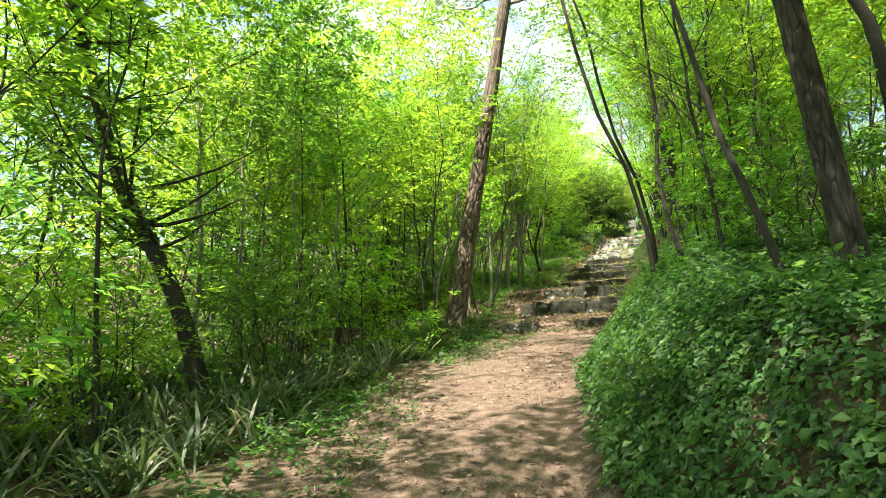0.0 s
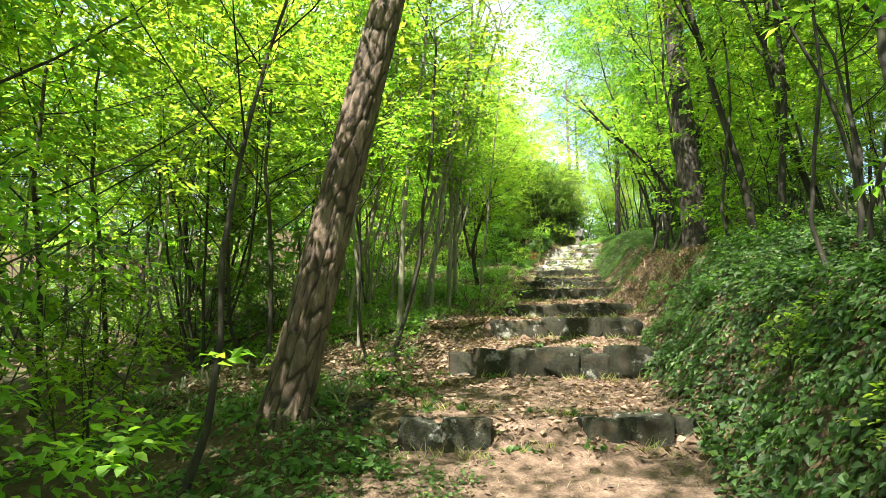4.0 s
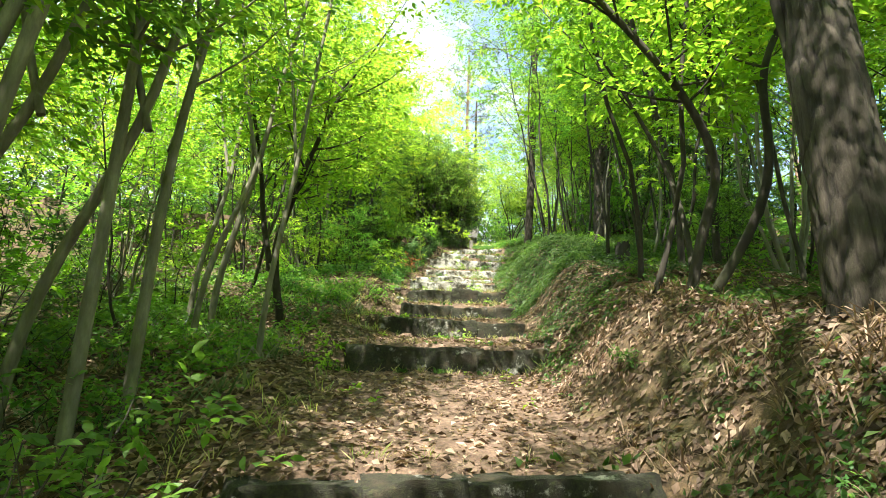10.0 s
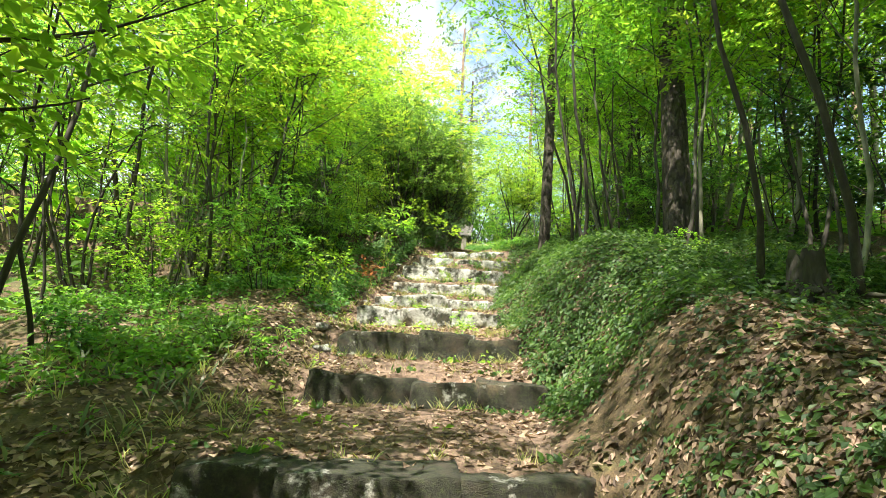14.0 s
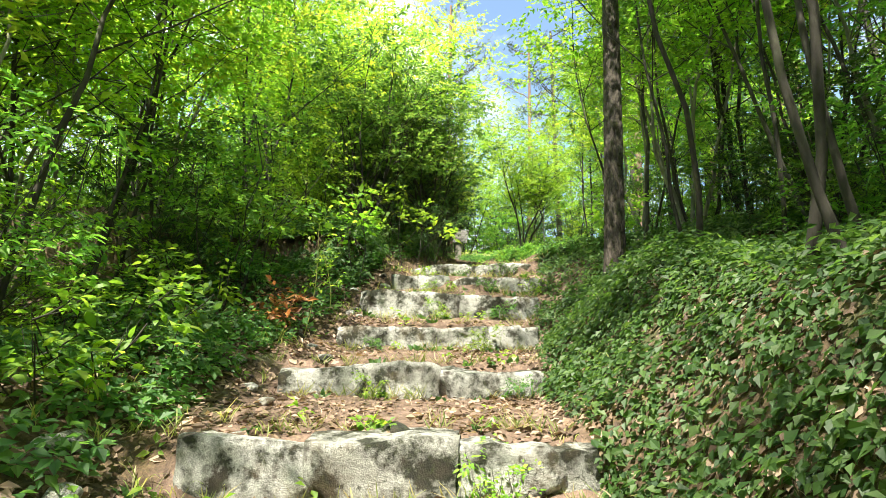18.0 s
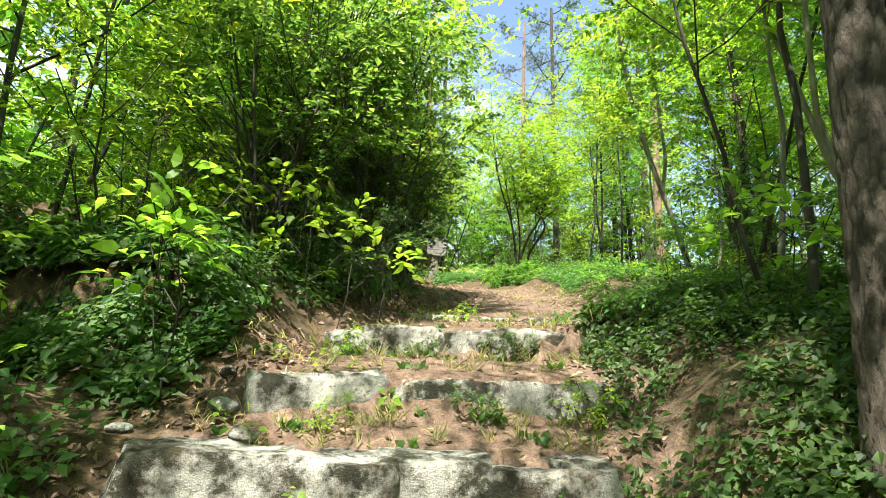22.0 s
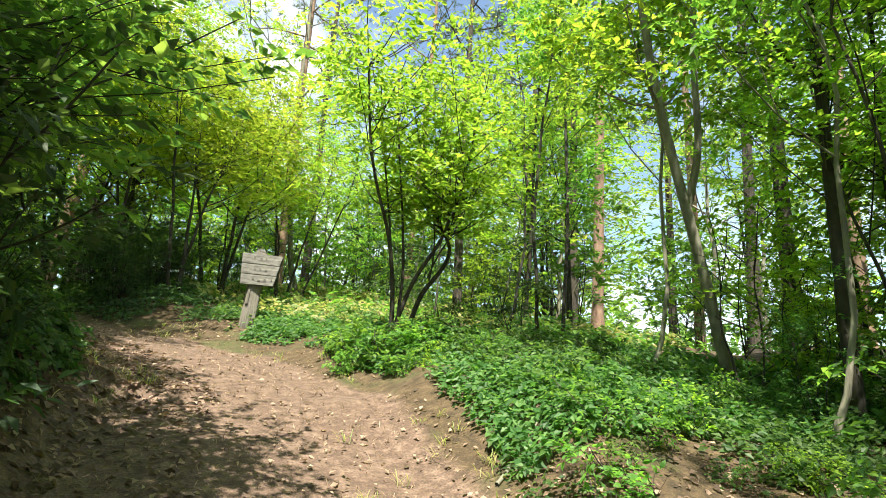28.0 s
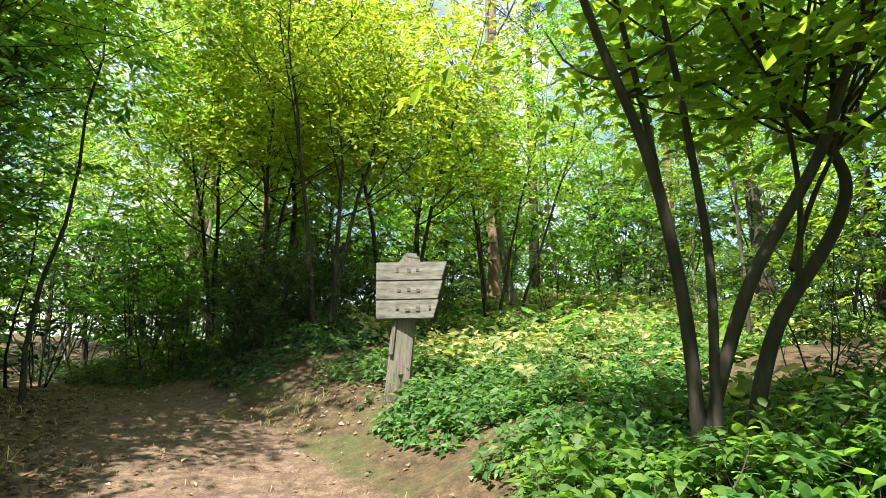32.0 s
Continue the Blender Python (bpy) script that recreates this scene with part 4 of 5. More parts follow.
shaped_tree(74, "crooked_tree", "crooked grey tree with a forked top near the steps", [
    [(3.97, 21.7, 4.6), (3.77, 21.61, 5.46), (3.93, 21.45, 5.92), (4.06, 21.29, 6.45), (4.24, 21.11, 6.95), (4.5, 20.9, 7.7)],
    [(3.77, 21.61, 5.3), (3.6, 21.7, 6.0), (3.55, 21.75, 6.8), (3.3, 21.8, 7.7)]],
    [0.06, 0.045], 3400, 0.1, LEAF_FRESH, BARK_DARK, 0.5, 4, 1.0)
shaped_tree(75, "leaning_tree", "leaning grey double stem at the far edge of the clearing", [
    [(18.13, 35.21, 9.4), (17.7, 35.2, 10.6), (17.22, 35.19, 11.64), (16.79, 35.18, 12.6), (16.39, 35.09, 13.81), (16.13, 34.95, 14.86)],
    [(17.34, 35.19, 11.4), (17.36, 34.99, 12.06), (17.07, 34.94, 12.87), (16.88, 34.7, 14.09), (16.69, 34.59, 14.91)]],
    [0.066, 0.042], 4200, 0.115, LEAF_YELLOW, BARK_GREY, 0.45, 3, 1.3)
# pale curved stems close to the lower steps
for k, (x, y, lx, ly, r) in enumerate(((0.35, 16.65, 0.2, -0.05, 0.05), (0.72, 16.0, 0.14, -0.1, 0.045), (1.49, 15.24, 0.05, 0.02, 0.05), (1.79, 16.9, 0.2, 0.0, 0.05), (2.17, 18.0, 0.24, -0.08, 0.045), (2.81, 18.4, 0.06, 0.1, 0.05),
                                       (3.7, 19.9, 0.1, 0.05, 0.035), (1.46, 17.9, 0.3, -0.1, 0.045), (2.15, 17.0, 0.12, -0.02, 0.05), (2.6, 17.8, 0.02, 0.0, 0.05), (3.0, 20.6, 0.2, 0.0, 0.04), (-0.4, 17.6, 0.18, 0.0, 0.05), (3.1, 21.6, 0.16, -0.05, 0.05),
                                       (2.77, 22.4, 0.12, 0.05, 0.045), (0.9, 15.2, -0.05, 0.05, 0.035), (0.0, 15.1, 0.2, 0.06, 0.04), (8.9, 19.5, -0.2, -0.05, 0.05), (9.3, 19.3, 0.02, 0.0, 0.055), (5.9, 13.3, -0.12, 0.05, 0.055), (6.1, 13.0, 0.1, 0.0, 0.05))):
    z = z_at(x, y)
    w = 0.12 * math.sin(k * 2.1)
    shaped_tree(150 + k, "curved_tree", "slender tree with a pale curved stem close to the trail" if k < 16 else "small tree with a bent stem on the bank",
                [[(x, y, z - 0.1), (x + 0.02, y, z + 0.8), (x + lx * 2.2 + w, y + ly * 2, z + 2.0), (x + lx * 3.2, y + ly * 3.2 + w, z + 3.2), (x + lx * 5.4 - w, y + ly * 5, z + 4.8), (x + lx * 6.5, y + ly * 6, z + 6.4)],
                 [(x + lx * 2.2 + w, y + ly * 2, z + 2.0), (x + lx * 1.6 - w, y + ly * 3 + 0.2, z + 3.1), (x + lx * 2 - 0.3, y + 0.5, z + 4.6), (x + lx * 2 - 0.5, y + 0.5, z + 5.8)]],
                [r, r * 0.6], 1600, 0.1, (LEAF_FRESH, LEAF_MID)[k % 2], BARK_GREY if k < 16 else BARK_DARK, 0.5, 3, 0.9)
for k, (x, y, s) in enumerate(((15.35, 37.75, 1.0), (15.75, 37.55, 1.1), (16.15, 38.0, 0.9), (15.0, 37.95, 0.7), (16.5, 37.5, 1.0), (15.3, 37.2, 0.7), (16.0, 37.0, 0.8))):
    plant("leafy", k, x, y, s * 0.6, k * 1.3)
for k, (x, y) in enumerate(((15.55, 38.15), (15.95, 38.0), (16.25, 38.15), (15.35, 38.35), (15.75, 37.85), (15.2, 38.0))):
    plant("leafy", k, x, y, 0.62 + 0.05 * (k % 3), k * 1.1)
rng = np.random.RandomState(36)
for k in range(46):
    x, y = rng.uniform(14.9, 18.8), rng.uniform(33.6, 38.8)
    if run_d(x, y) > 1.7:
        plant(("leafy", "low")[k % 2], k, x, y, rng.uniform(0.32, 0.6), k * 1.3)
# dark stems at the brow of the slope
for k, (x, y, lx, ly) in enumerate(((17.9, 34.07, -0.03, 0), (19.2, 33.4, -0.05, 0), (18.4, 33.85, 0.0, -0.02), (20.8, 39.9, -0.04, 0.02), (20.0, 40.4, 0.05, 0), (15.3, 29.9, -0.02, 0), (15.3, 28.8, 0.03, 0), (19.3, 38.7, 0.08, 0.05))):
    z = z_at(x, y)
    shaped_tree(80 + k, "dark_stem_tree", "slim dark-stemmed tree at the brow of the slope", [[(x, y, z - 0.1), (x + lx, y + ly, z + 1), (x + lx * 3, y + ly * 2, z + 2.6), (x + lx * 2, y + ly * 5, z + 4.4), (x + lx * 6, y + ly * 6, z + 6.8)]],
                [(0.075, 0.06, 0.035, 0.07, 0.05, 0.06, 0.05, 0.04)[k]], 2300, 0.11, (LEAF_FRESH, LEAF_MID)[k % 2], BARK_DARK, 0.4, 5, 1.1)

# pines of the far wood
for k, (x, y, lx, ly, r, bark) in enumerate(((11.75, 49.6, 0.05, -0.1, 0.17, BARK_RED), (12.3, 51.3, 0.04, -0.08, 0.16, BARK_PINE), (17.4, 48.6, 0.0, 0.0, 0.16, BARK_RED), (23.2, 41.2, 0.03, 0.0, 0.15, BARK_RED),
                                             (22.0, 45.5, 0.0, 0.02, 0.15, BARK_PINE), (25.5, 44.0, -0.02, 0.0, 0.17, BARK_PINE), (24.5, 38.0, 0.01, 0.0, 0.14, BARK_PINE), (27.5, 41.0, 0.0, 0.03, 0.16, BARK_RED),
                                             (19.5, 52.0, 0.0, 0.0, 0.17, BARK_PINE), (9.0, 54.0, 0.02, 0.0, 0.18, BARK_PINE), (21.5, 36.0, 0.0, 0.0, 0.13, BARK_PINE), (26.0, 36.5, 0.02, 0.0, 0.15, BARK_RED), (4.5, 45.0, 0, 0, 0.18, BARK_PINE), (28.5, 37.5, 0.01, 0.0, 0.15, BARK_RED), (30.0, 43.5, -0.01, 0.0, 0.16, BARK_PINE), (25.0, 32.5, 0.0, 0.02, 0.14, BARK_PINE), (29.5, 33.0, 0.01, 0.0, 0.15, BARK_RED), (26.8, 47.5, 0.0, 0.0, 0.16, BARK_PINE), (22.8, 50.0, 0.02, 0.0, 0.15, BARK_RED))):
    put(pine(100 + k, 13.0 + k % 4, r, (lx, ly), bark, "far pine with %s bark" % ("reddish" if bark is BARK_RED else "grey"), 0.55, False, 520, 11), x, y)

# ---- bushes with a shape of their own ----
evergreen = broadleaf(91, 4.3, 0.028, 7500, 0.105, LEAF_EVERGREEN, BARK_DARK, "evergreen_bush", "tall evergreen bush with layered leaves over a thicket of brown twigs", "bush", stems=9, limbs=9, first=0.16, spread_=0.36, fan=0.18, scatter=0.14, reach=0.42, per=13)
put(evergreen, 11.15, 34.9, 0.0, 0.82)
for x, y, s, t in ((10.8, 33.4, 0.8, 1.0), (11.3, 36.7, 0.66, 2.2), (10.2, 34.7, 1.0, 3.9), (10.6, 38.6, 0.9, 5.0), (10.2, 36.7, 0.95, 0.4), (9.6, 32.9, 0.95, 2.9), (10.0, 39.9, 1.2, 1.4), (9.2, 42.2, 1.25, 3.3), (7.6, 44.6, 1.3, 0.9), (5.8, 47.4, 1.4, 4.4), (8.2, 40.4, 1.5, 2.6)):
    o = copy_thing(evergreen, Matrix.Translation((x, y, z_at(x, y) - 0.05)) @ Matrix.Rotation(t, 4, "Z"))
    o.scale = (s, s, s)
for k, (x, y, s) in enumerate(((10.1, 33.6, 0.8), (9.5, 35.2, 0.7))):
    plant("sunny", 2 * k, x, y, s, k * 1.9)
dark_bush = broadleaf(95, 1.9, 0.016, 2600, 0.075, LEAF_DARK, BARK_DARK, "dark_shrub", "low dark green shrub with dense small leaves in the shade", "shrub", stems=8, limbs=6, first=0.1, spread_=0.36, fan=0.25, scatter=0.1, reach=0.2, per=10)
put(dark_bush, 13.5, 43.3, 0.0, 0.5)
for x, y, s, t in ((12.9, 43.9, 0.7, 2.0), (12.4, 45.4, 0.7, 0.2), (13.7, 44.9, 0.65, 5.5), (13.0, 43.0, 0.5, 1.2), (13.9, 43.8, 0.6, 3.1), (12.7, 44.3, 0.7, 4.1), (11.2, 33.8, 0.95, 0.7), (11.65, 34.7, 1.0, 2.7), (11.8, 36.0, 0.55, 4.1), (11.4, 39.0, 0.9, 1.1)):
    o = copy_thing(dark_bush, Matrix.Translation((x, y, z_at(x, y) - 0.05)) @ Matrix.Rotation(t, 4, "Z"))
    o.scale = (s, s, s)
maple = broadleaf(92, 4.6, 0.04, 10500, 0.09, LEAF_YELLOW, BARK_DARK, "maple_tree", "yellow-green maple with layered sprays behind the signpost", stems=3, limbs=10, first=0.4, spread_=0.4, fan=0.16, scatter=0.2, reach=0.5)
put(maple, 13.9, 43.2)
for x, y, s, t in ((16.6, 45.6, 0.9, 1.7), (11.9, 46.0, 1.25, 3.0), (9.9, 41.4, 1.35, 4.4), (15.0, 45.2, 1.3, 5.6), (12.9, 44.6, 1.1, 0.8)):
    o = copy_thing(maple, Matrix.Translation((x, y, z_at(x, y) - 0.05)) @ Matrix.Rotation(t, 4, "Z"))
    o.scale = (s, s, s)
# undergrowth of the far end and round the forked tree
for k, (x, y, s) in enumerate(((5, 55, 2.4), (1, 57, 2.6), (8, 53.5, 1.9), (-3, 52, 2.6), (3, 50, 2.0), (11, 55, 2.4), (14, 54, 2.2), (6.5, 59, 2.8), (-6, 60, 2.8), (-1, 62, 3), (10, 61, 2.8), (17, 55, 2.2), (21, 53, 2.2), (0.5, 47, 1.8),
                               (13.0, 43.6, 0.55), (13.6, 44.4, 0.6), (12.6, 44.6, 0.7), (14.4, 43.9, 0.5), (15.4, 44.2, 0.5), (9.2, 50.2, 1.3), (7.2, 52.0, 1.6))):
    plant("thicket" if k < 14 else "bush", (0, 2, 0, 1)[k % 4] if k < 14 else 2, x, y, s, k * 1.9)
for k, (x, y, s) in enumerate(((15.5, 37.9, 1.0), (16.3, 37.9, 1.1), (15.1, 38.6, 0.8), (16.8, 38.6, 1.2), (16.2, 36.9, 0.9), (15.5, 37.0, 0.7), (17.3, 37.6, 1.2), (16.6, 35.8, 0.9), (15.7, 35.4, 0.7), (17.6, 36.5, 1.2), (14.9, 34.2, 0.6), (15.8, 34.4, 0.9), (16.9, 34.6, 1.0))):
    plant("low", k, x, y, s * 0.6, k * 2.1)
for k, (x, y, s) in enumerate(((11.0, 33.0, 0.5), (11.5, 34.2, 0.5), (11.75, 35.2, 0.4), (11.9, 36.3, 0.35), (10.6, 32.4, 0.5), (10.0, 32.7, 0.55))):
    plant("bush", 2, x, y, s, k * 1.9)
# weed tufts at the foot of the sunlit steps
for k, (i, f) in enumerate(((9, 0.3), (9, 0.85), (10, 0.62), (10, 0.1), (11, 0.4), (11, 0.75), (12, 0.15), (12, 0.55), (12, 0.9), (13, 0.35), (13, 0.05), (13, 0.7), (14, 0.3), (14, 0.75), (8, 0.7))):
    (x0, y0), (x1, y1), _ = STEPS[i]
    plant("low", 2 + k % 2, x0 + (x1 - x0) * f + 0.05, y0 + (y1 - y0) * f - 0.16, 0.28 + 0.06 * (k % 3), k * 1.7, 0.02)
# saplings with broad leaves beside the upper steps
sapling = broadleaf(93, 1.7, 0.012, 150, 0.15, LEAF_FRESH, BARK_DARK, "sapling", "sapling with broad bright green leaves", stems=2, limbs=5, first=0.35, spread_=0.42, fan=0.12, scatter=0.05, reach=0.4, per=7, fine=True)
put(sapling, 10.0, 31.85, 0.0, 0.85)
for x, y, s, t in ((8.9, 30.6, 0.85, 2.0), (9.7, 32.3, 0.8, 4.0), (4.6, 5.2, 0.9, 1.0), (3.9, 3.6, 0.7, 3.0), (12.2, 29.4, 0.7, 5.0)):
    o = copy_thing(sapling, Matrix.Translation((x, y, z_at(x, y) - 0.03)) @ Matrix.Rotation(t, 4, "Z"))
    o.scale = (s, s, s)
dry = broadleaf(94, 0.55, 0.006, 170, 0.09, LEAF_RED, BARK_DARK, "withered_shrub", "withered reddish shrub with hanging dry leaves", "shrub", stems=3, limbs=3, first=0.2, spread_=0.35, fan=0.2, scatter=0.05, reach=0.15, per=7)
put(dry, 7.75, 28.95)


def tall_weed(x, y, height, lean, seed):
    """A single tall weed stalk with a few side sprays near its top."""
    rng = np.random.RandomState(seed)
    k = np.linspace(0, 1, 10)[:, None]
    line = np.array([[lean[0], lean[1], 1.0]]) * height * k + np.array([[0.04, 0.02, 0]]) * np.sin(k * 4)
    wood = [tube(line, np.linspace(0.007, 0.003, 10), 5)]
    tips, ways = [], []
    for i in range(7):
        p = line[4 + i % 6]
        az = i * 2.4
        lim = limb_line(p, (math.cos(az), math.sin(az), 0.9), 0.14, rng, 4, 0.2)
        wood.append(tube(lim, np.linspace(0.003, 0.0015, 4), 3))
        tips += list(lim[1:])
        ways += [lim[-1] - lim[0]] * 3
    root = tagged(new("weed"), "single tall pale green weed stalk beside the steps", "weed")
    v, f = join(wood)
    part("stalk", mesh_of("stalk", v, f, LEAF_GRASS, True), root)
    v, f = crown_from(rng, np.array(tips), np.array(ways), 60, 3, 0.06, 0.02, 0.08)
    part("leaves", mesh_of("leaves", v, f, LEAF_FRESH), root)
    root.location = (x, y, z_at(x, y) - 0.02)
    return root


tall_weed(8.0, 28.85, 1.15, (0.09, -0.12), 3)
tall_weed(8.35, 29.5, 0.75, (-0.1, 0.05), 4)

# ---- signpost ----


def box(name, size, mat, bevel=0.006, jitter=0.0):
    bm = bmesh.new()
    bmesh.ops.create_cube(bm, size=1)
    bmesh.ops.scale(bm, vec=size, verts=bm.verts)
    bmesh.ops.bevel(bm, geom=list(bm.edges), offset=bevel, segments=2, affect="EDGES")
    return bm_mesh(name, bm, mat)


def signpost(x, y):
    root = tagged(new("signpost"), "weathered timber signpost with a bleached plank board, leaning", "signpost")
    root.matrix_world = Matrix.Translation((x, y, z_at(x, y) - 0.1)) @ Euler((radians(-3), radians(4.5), radians(8))).to_matrix().to_4x4()
    post = part("post", box("post", (0.19, 0.17, 1.62), WOOD_GREY, 0.02), root)
    post.location = (0, 0, 0.5)
    cap = part("post_cap", box("post_cap", (0.13, 0.12, 0.07), WOOD_PALE, 0.02), root)
    cap.location = (0, 0, 1.33)
    board = new("board")
    board.parent = root
    board.matrix_basis = pose(-0.01, -0.135, 1.0, 0, -6, -16)
    for k in range(3):
        w = (0.6, 0.56, 0.52)[k]
        me = box("plank", (w, 0.045, 0.165), WOOD_PALE, 0.005)
        for v in me.vertices:
            if v.co.x > 0:
                v.co.x += v.co.z * 0.3
        pl = part("plank", me, board)
        pl.location = (-0.29 + w / 2, 0.002 * k, 0.168 - 0.168 * k)
    rng = np.random.RandomState(5)
    for k, (zz, n) in enumerate(((0.17, 3), (0.0, 3), (-0.17, 4))):
        for i in range(n):
            mark = part("letter", box("letter", (rng.uniform(0.02, 0.04), 0.004, rng.uniform(0.02, 0.045)), INK, 0.001), board)
            mark.location = (-0.1 + 0.09 * i + rng.uniform(-0.01, 0.01), -0.0245, zz + rng.uniform(-0.012, 0.012))
    batten = part("batten", box("batten", (0.05, 0.05, 0.52), IRON, 0.006), root, "dark batten behind the board")
    batten.matrix_basis = pose(0.26, -0.15, 1.01, 0, 8.5, -16)
    plate = part("side_plate", box("side_plate", (0.035, 0.06, 0.3), WOOD_GREY, 0.008), root)
    plate.location = (-0.1, -0.06, 0.58)
    return root


signpost(14.64, 40.92)

# ---- forest floor ----


def slope(x, y):
    """How steeply the ground rises towards +x and +y."""
    z = ground_z(x, y)
    return (ground_z(x + 0.08, y) - z) / 0.08, (ground_z(x, y + 0.08) - z) / 0.08


def floor_points(rng, n, s0, s1, d0, d1, patch=0.0, keep_off=0.0):
    s, d = rng.uniform(s0, s1, n), rng.uniform(d0, d1, n)
    i = np.clip(np.searchsorted(RUN, s) - 1, 0, len(SEG) - 1)
    u = SEG[i] / LEN[i][:, None]
    x = TRAIL[i, 0] + u[:, 0] * (s - RUN[i]) + u[:, 1] * d
    y = TRAIL[i, 1] + u[:, 1] * (s - RUN[i]) - u[:, 0] * d
    _, dd = on_trail(x, y)
    ok = (fractal(x, y, 1.9, 5) * 0.4 + rng.normal(0, 0.35, n) > patch) & (np.abs(dd) > keep_off + rng.normal(0, 0.12, n))
    return x[ok], y[ok]


def ground_cover(seed, label, n, s0, s1, d0, d1, size, tall, per, mat, patch=-1.0, keep_off=0.95, slim=0.62, name="ground_cover", upright=0.0, fine=False):
    """Small leafy plants: a ring of leaves on each short stem."""
    rng = np.random.RandomState(seed)
    x, y = floor_points(rng, n, s0, s1, d0, d1, patch, keep_off)
    m = len(x)
    z = ground_z(x, y)
    h = tall * rng.uniform(0.2, 1.0, m) ** 1.5
    c = np.repeat(np.stack([x, y, z + h], -1), per, 0)
    az = np.repeat(rng.uniform(0, 6.28, m), per) + np.tile(np.arange(per) * 2.4, m)
    gx, gy = (np.repeat(g, per) * 0.8 for g in slope(x, y))
    al = np.stack([np.cos(az), np.sin(az), np.cos(az) * gx + np.sin(az) * gy + rng.normal(upright, 0.4, len(az))], -1)
    c = c - np.array([[0, 0, 1]]) * (np.repeat(h, per) * rng.uniform(0, 0.6, len(az)))[:, None] + al * 0.02
    ln = size * rng.uniform(0.55, 1.3, len(az))
    v, f = leaf_mesh(c, al, np.stack([-gx, -gy, np.ones(len(gx))], -1) + rng.normal(0, 0.45, c.shape), ln, ln * slim, fine)
    return tagged(new(name, mesh_of(name, v, f, mat)), label, "plants", kind="stuff")


def blades(seed, label, n, s0, s1, d0, d1, length, width, per, mat, patch=-1.0, keep_off=0.9, name="bamboo_grass"):
    """Tufts of long arching blades."""
    rng = np.random.RandomState(seed)
    x, y = floor_points(rng, n, s0, s1, d0, d1, patch, keep_off)
    m = len(x) * per
    base = np.repeat(np.stack([x, y, ground_z(x, y)], -1), per, 0) + rng.normal(0, 0.03, (m, 3)) * [1, 1, 0]
    az = rng.uniform(0, 6.28, m)
    ln = length * rng.uniform(0.5, 1.2, m)
    out = np.stack([np.cos(az), np.sin(az), np.zeros(m)], -1)
    side = np.stack([-np.sin(az), np.cos(az), np.zeros(m)], -1)
    arch = rng.uniform(0.35, 0.9, m)[:, None]
    rows = []
    for k, w in ((0, 0.35), (0.35, 1.0), (0.7, 0.8), (1.0, 0.06)):
        p = base + out * (ln[:, None] * arch * k) + np.array([[0, 0, 1]]) * (ln[:, None] * (k * 0.9 - arch * 0.75 * k * k))
        rows += [p + side * width * w * 0.5, p - side * width * w * 0.5]
    v = np.stack(rows, 1).reshape(-1, 3)
    i = np.arange(m)[:, None] * 8
    f = np.concatenate([i + [[0, 1, 3, 2]], i + [[2, 3, 5, 4]], i + [[4, 5, 7, 6]]], 1).reshape(-1, 4)
    return tagged(new(name, mesh_of(name, v, f, mat)), label, "grass", kind="stuff")


def step_fringe(seed, label, first, last, tufts, length, width, per, mat, name):
    """Short blades and weeds rooted at the foot of the steps and behind their stones."""
    rng = np.random.RandomState(seed)
    spots = []
    for (x0, y0), (x1, y1), z in STEPS[first:last]:
        d = np.array([x1 - x0, y1 - y0])
        back = np.array([-d[1], d[0]]) / np.linalg.norm(d)
        for k in range(tufts):
            off = rng.uniform(-0.16, -0.07) if rng.uniform() < 0.6 else rng.uniform(0.3, 0.45)
            spots.append(np.array([x0, y0]) + d * rng.uniform(-0.08, 1.05) + back * off)
    p = np.array(spots)
    m = len(p) * per
    base = np.repeat(np.stack([p[:, 0], p[:, 1], ground_z(p[:, 0], p[:, 1])], -1), per, 0) + rng.normal(0, 0.025, (m, 3)) * [1, 1, 0]
    az = rng.uniform(0, 6.28, m)
    al = np.stack([np.cos(az) * 0.7, np.sin(az) * 0.7, rng.uniform(0.3, 1.3, m)], -1)
    ln = length * rng.uniform(0.4, 1.2, m)
    v, f = leaf_mesh(base, al, rng.normal(0, 1, (m, 3)), ln, width * rng.uniform(0.7, 1.3, m), True)
    return tagged(new(name, mesh_of(name, v, f, mat)), label, "grass", kind="stuff")


def litter(seed, n, s0, s1, d0, d1, size, patch, keep_off, label):
    rng = np.random.RandomState(seed)
    x, y = floor_points(rng, n, s0, s1, d0, d1, patch, keep_off)
    m = len(x)
    az = rng.uniform(0, 6.28, m)
    gx, gy = slope(x, y)
    al = np.stack([np.cos(az), np.sin(az), np.cos(az) * gx + np.sin(az) * gy + rng.normal(0, 0.15, m)], -1)
    ln = size * rng.uniform(0.45, 1.3, m)
    v, f = leaf_mesh(np.stack([x, y, ground_z(x, y) + rng.uniform(0.006, 0.03, m)], -1), al, np.stack([-gx, -gy, np.ones(m)], -1) + rng.normal(0, 0.5, (m, 3)), ln, ln * rng.uniform(0.4, 0.7, m))
    return tagged(new("leaf_litter", mesh_of("leaf_litter", v, f, LITTER)), label, "leaf litter", kind="stuff")


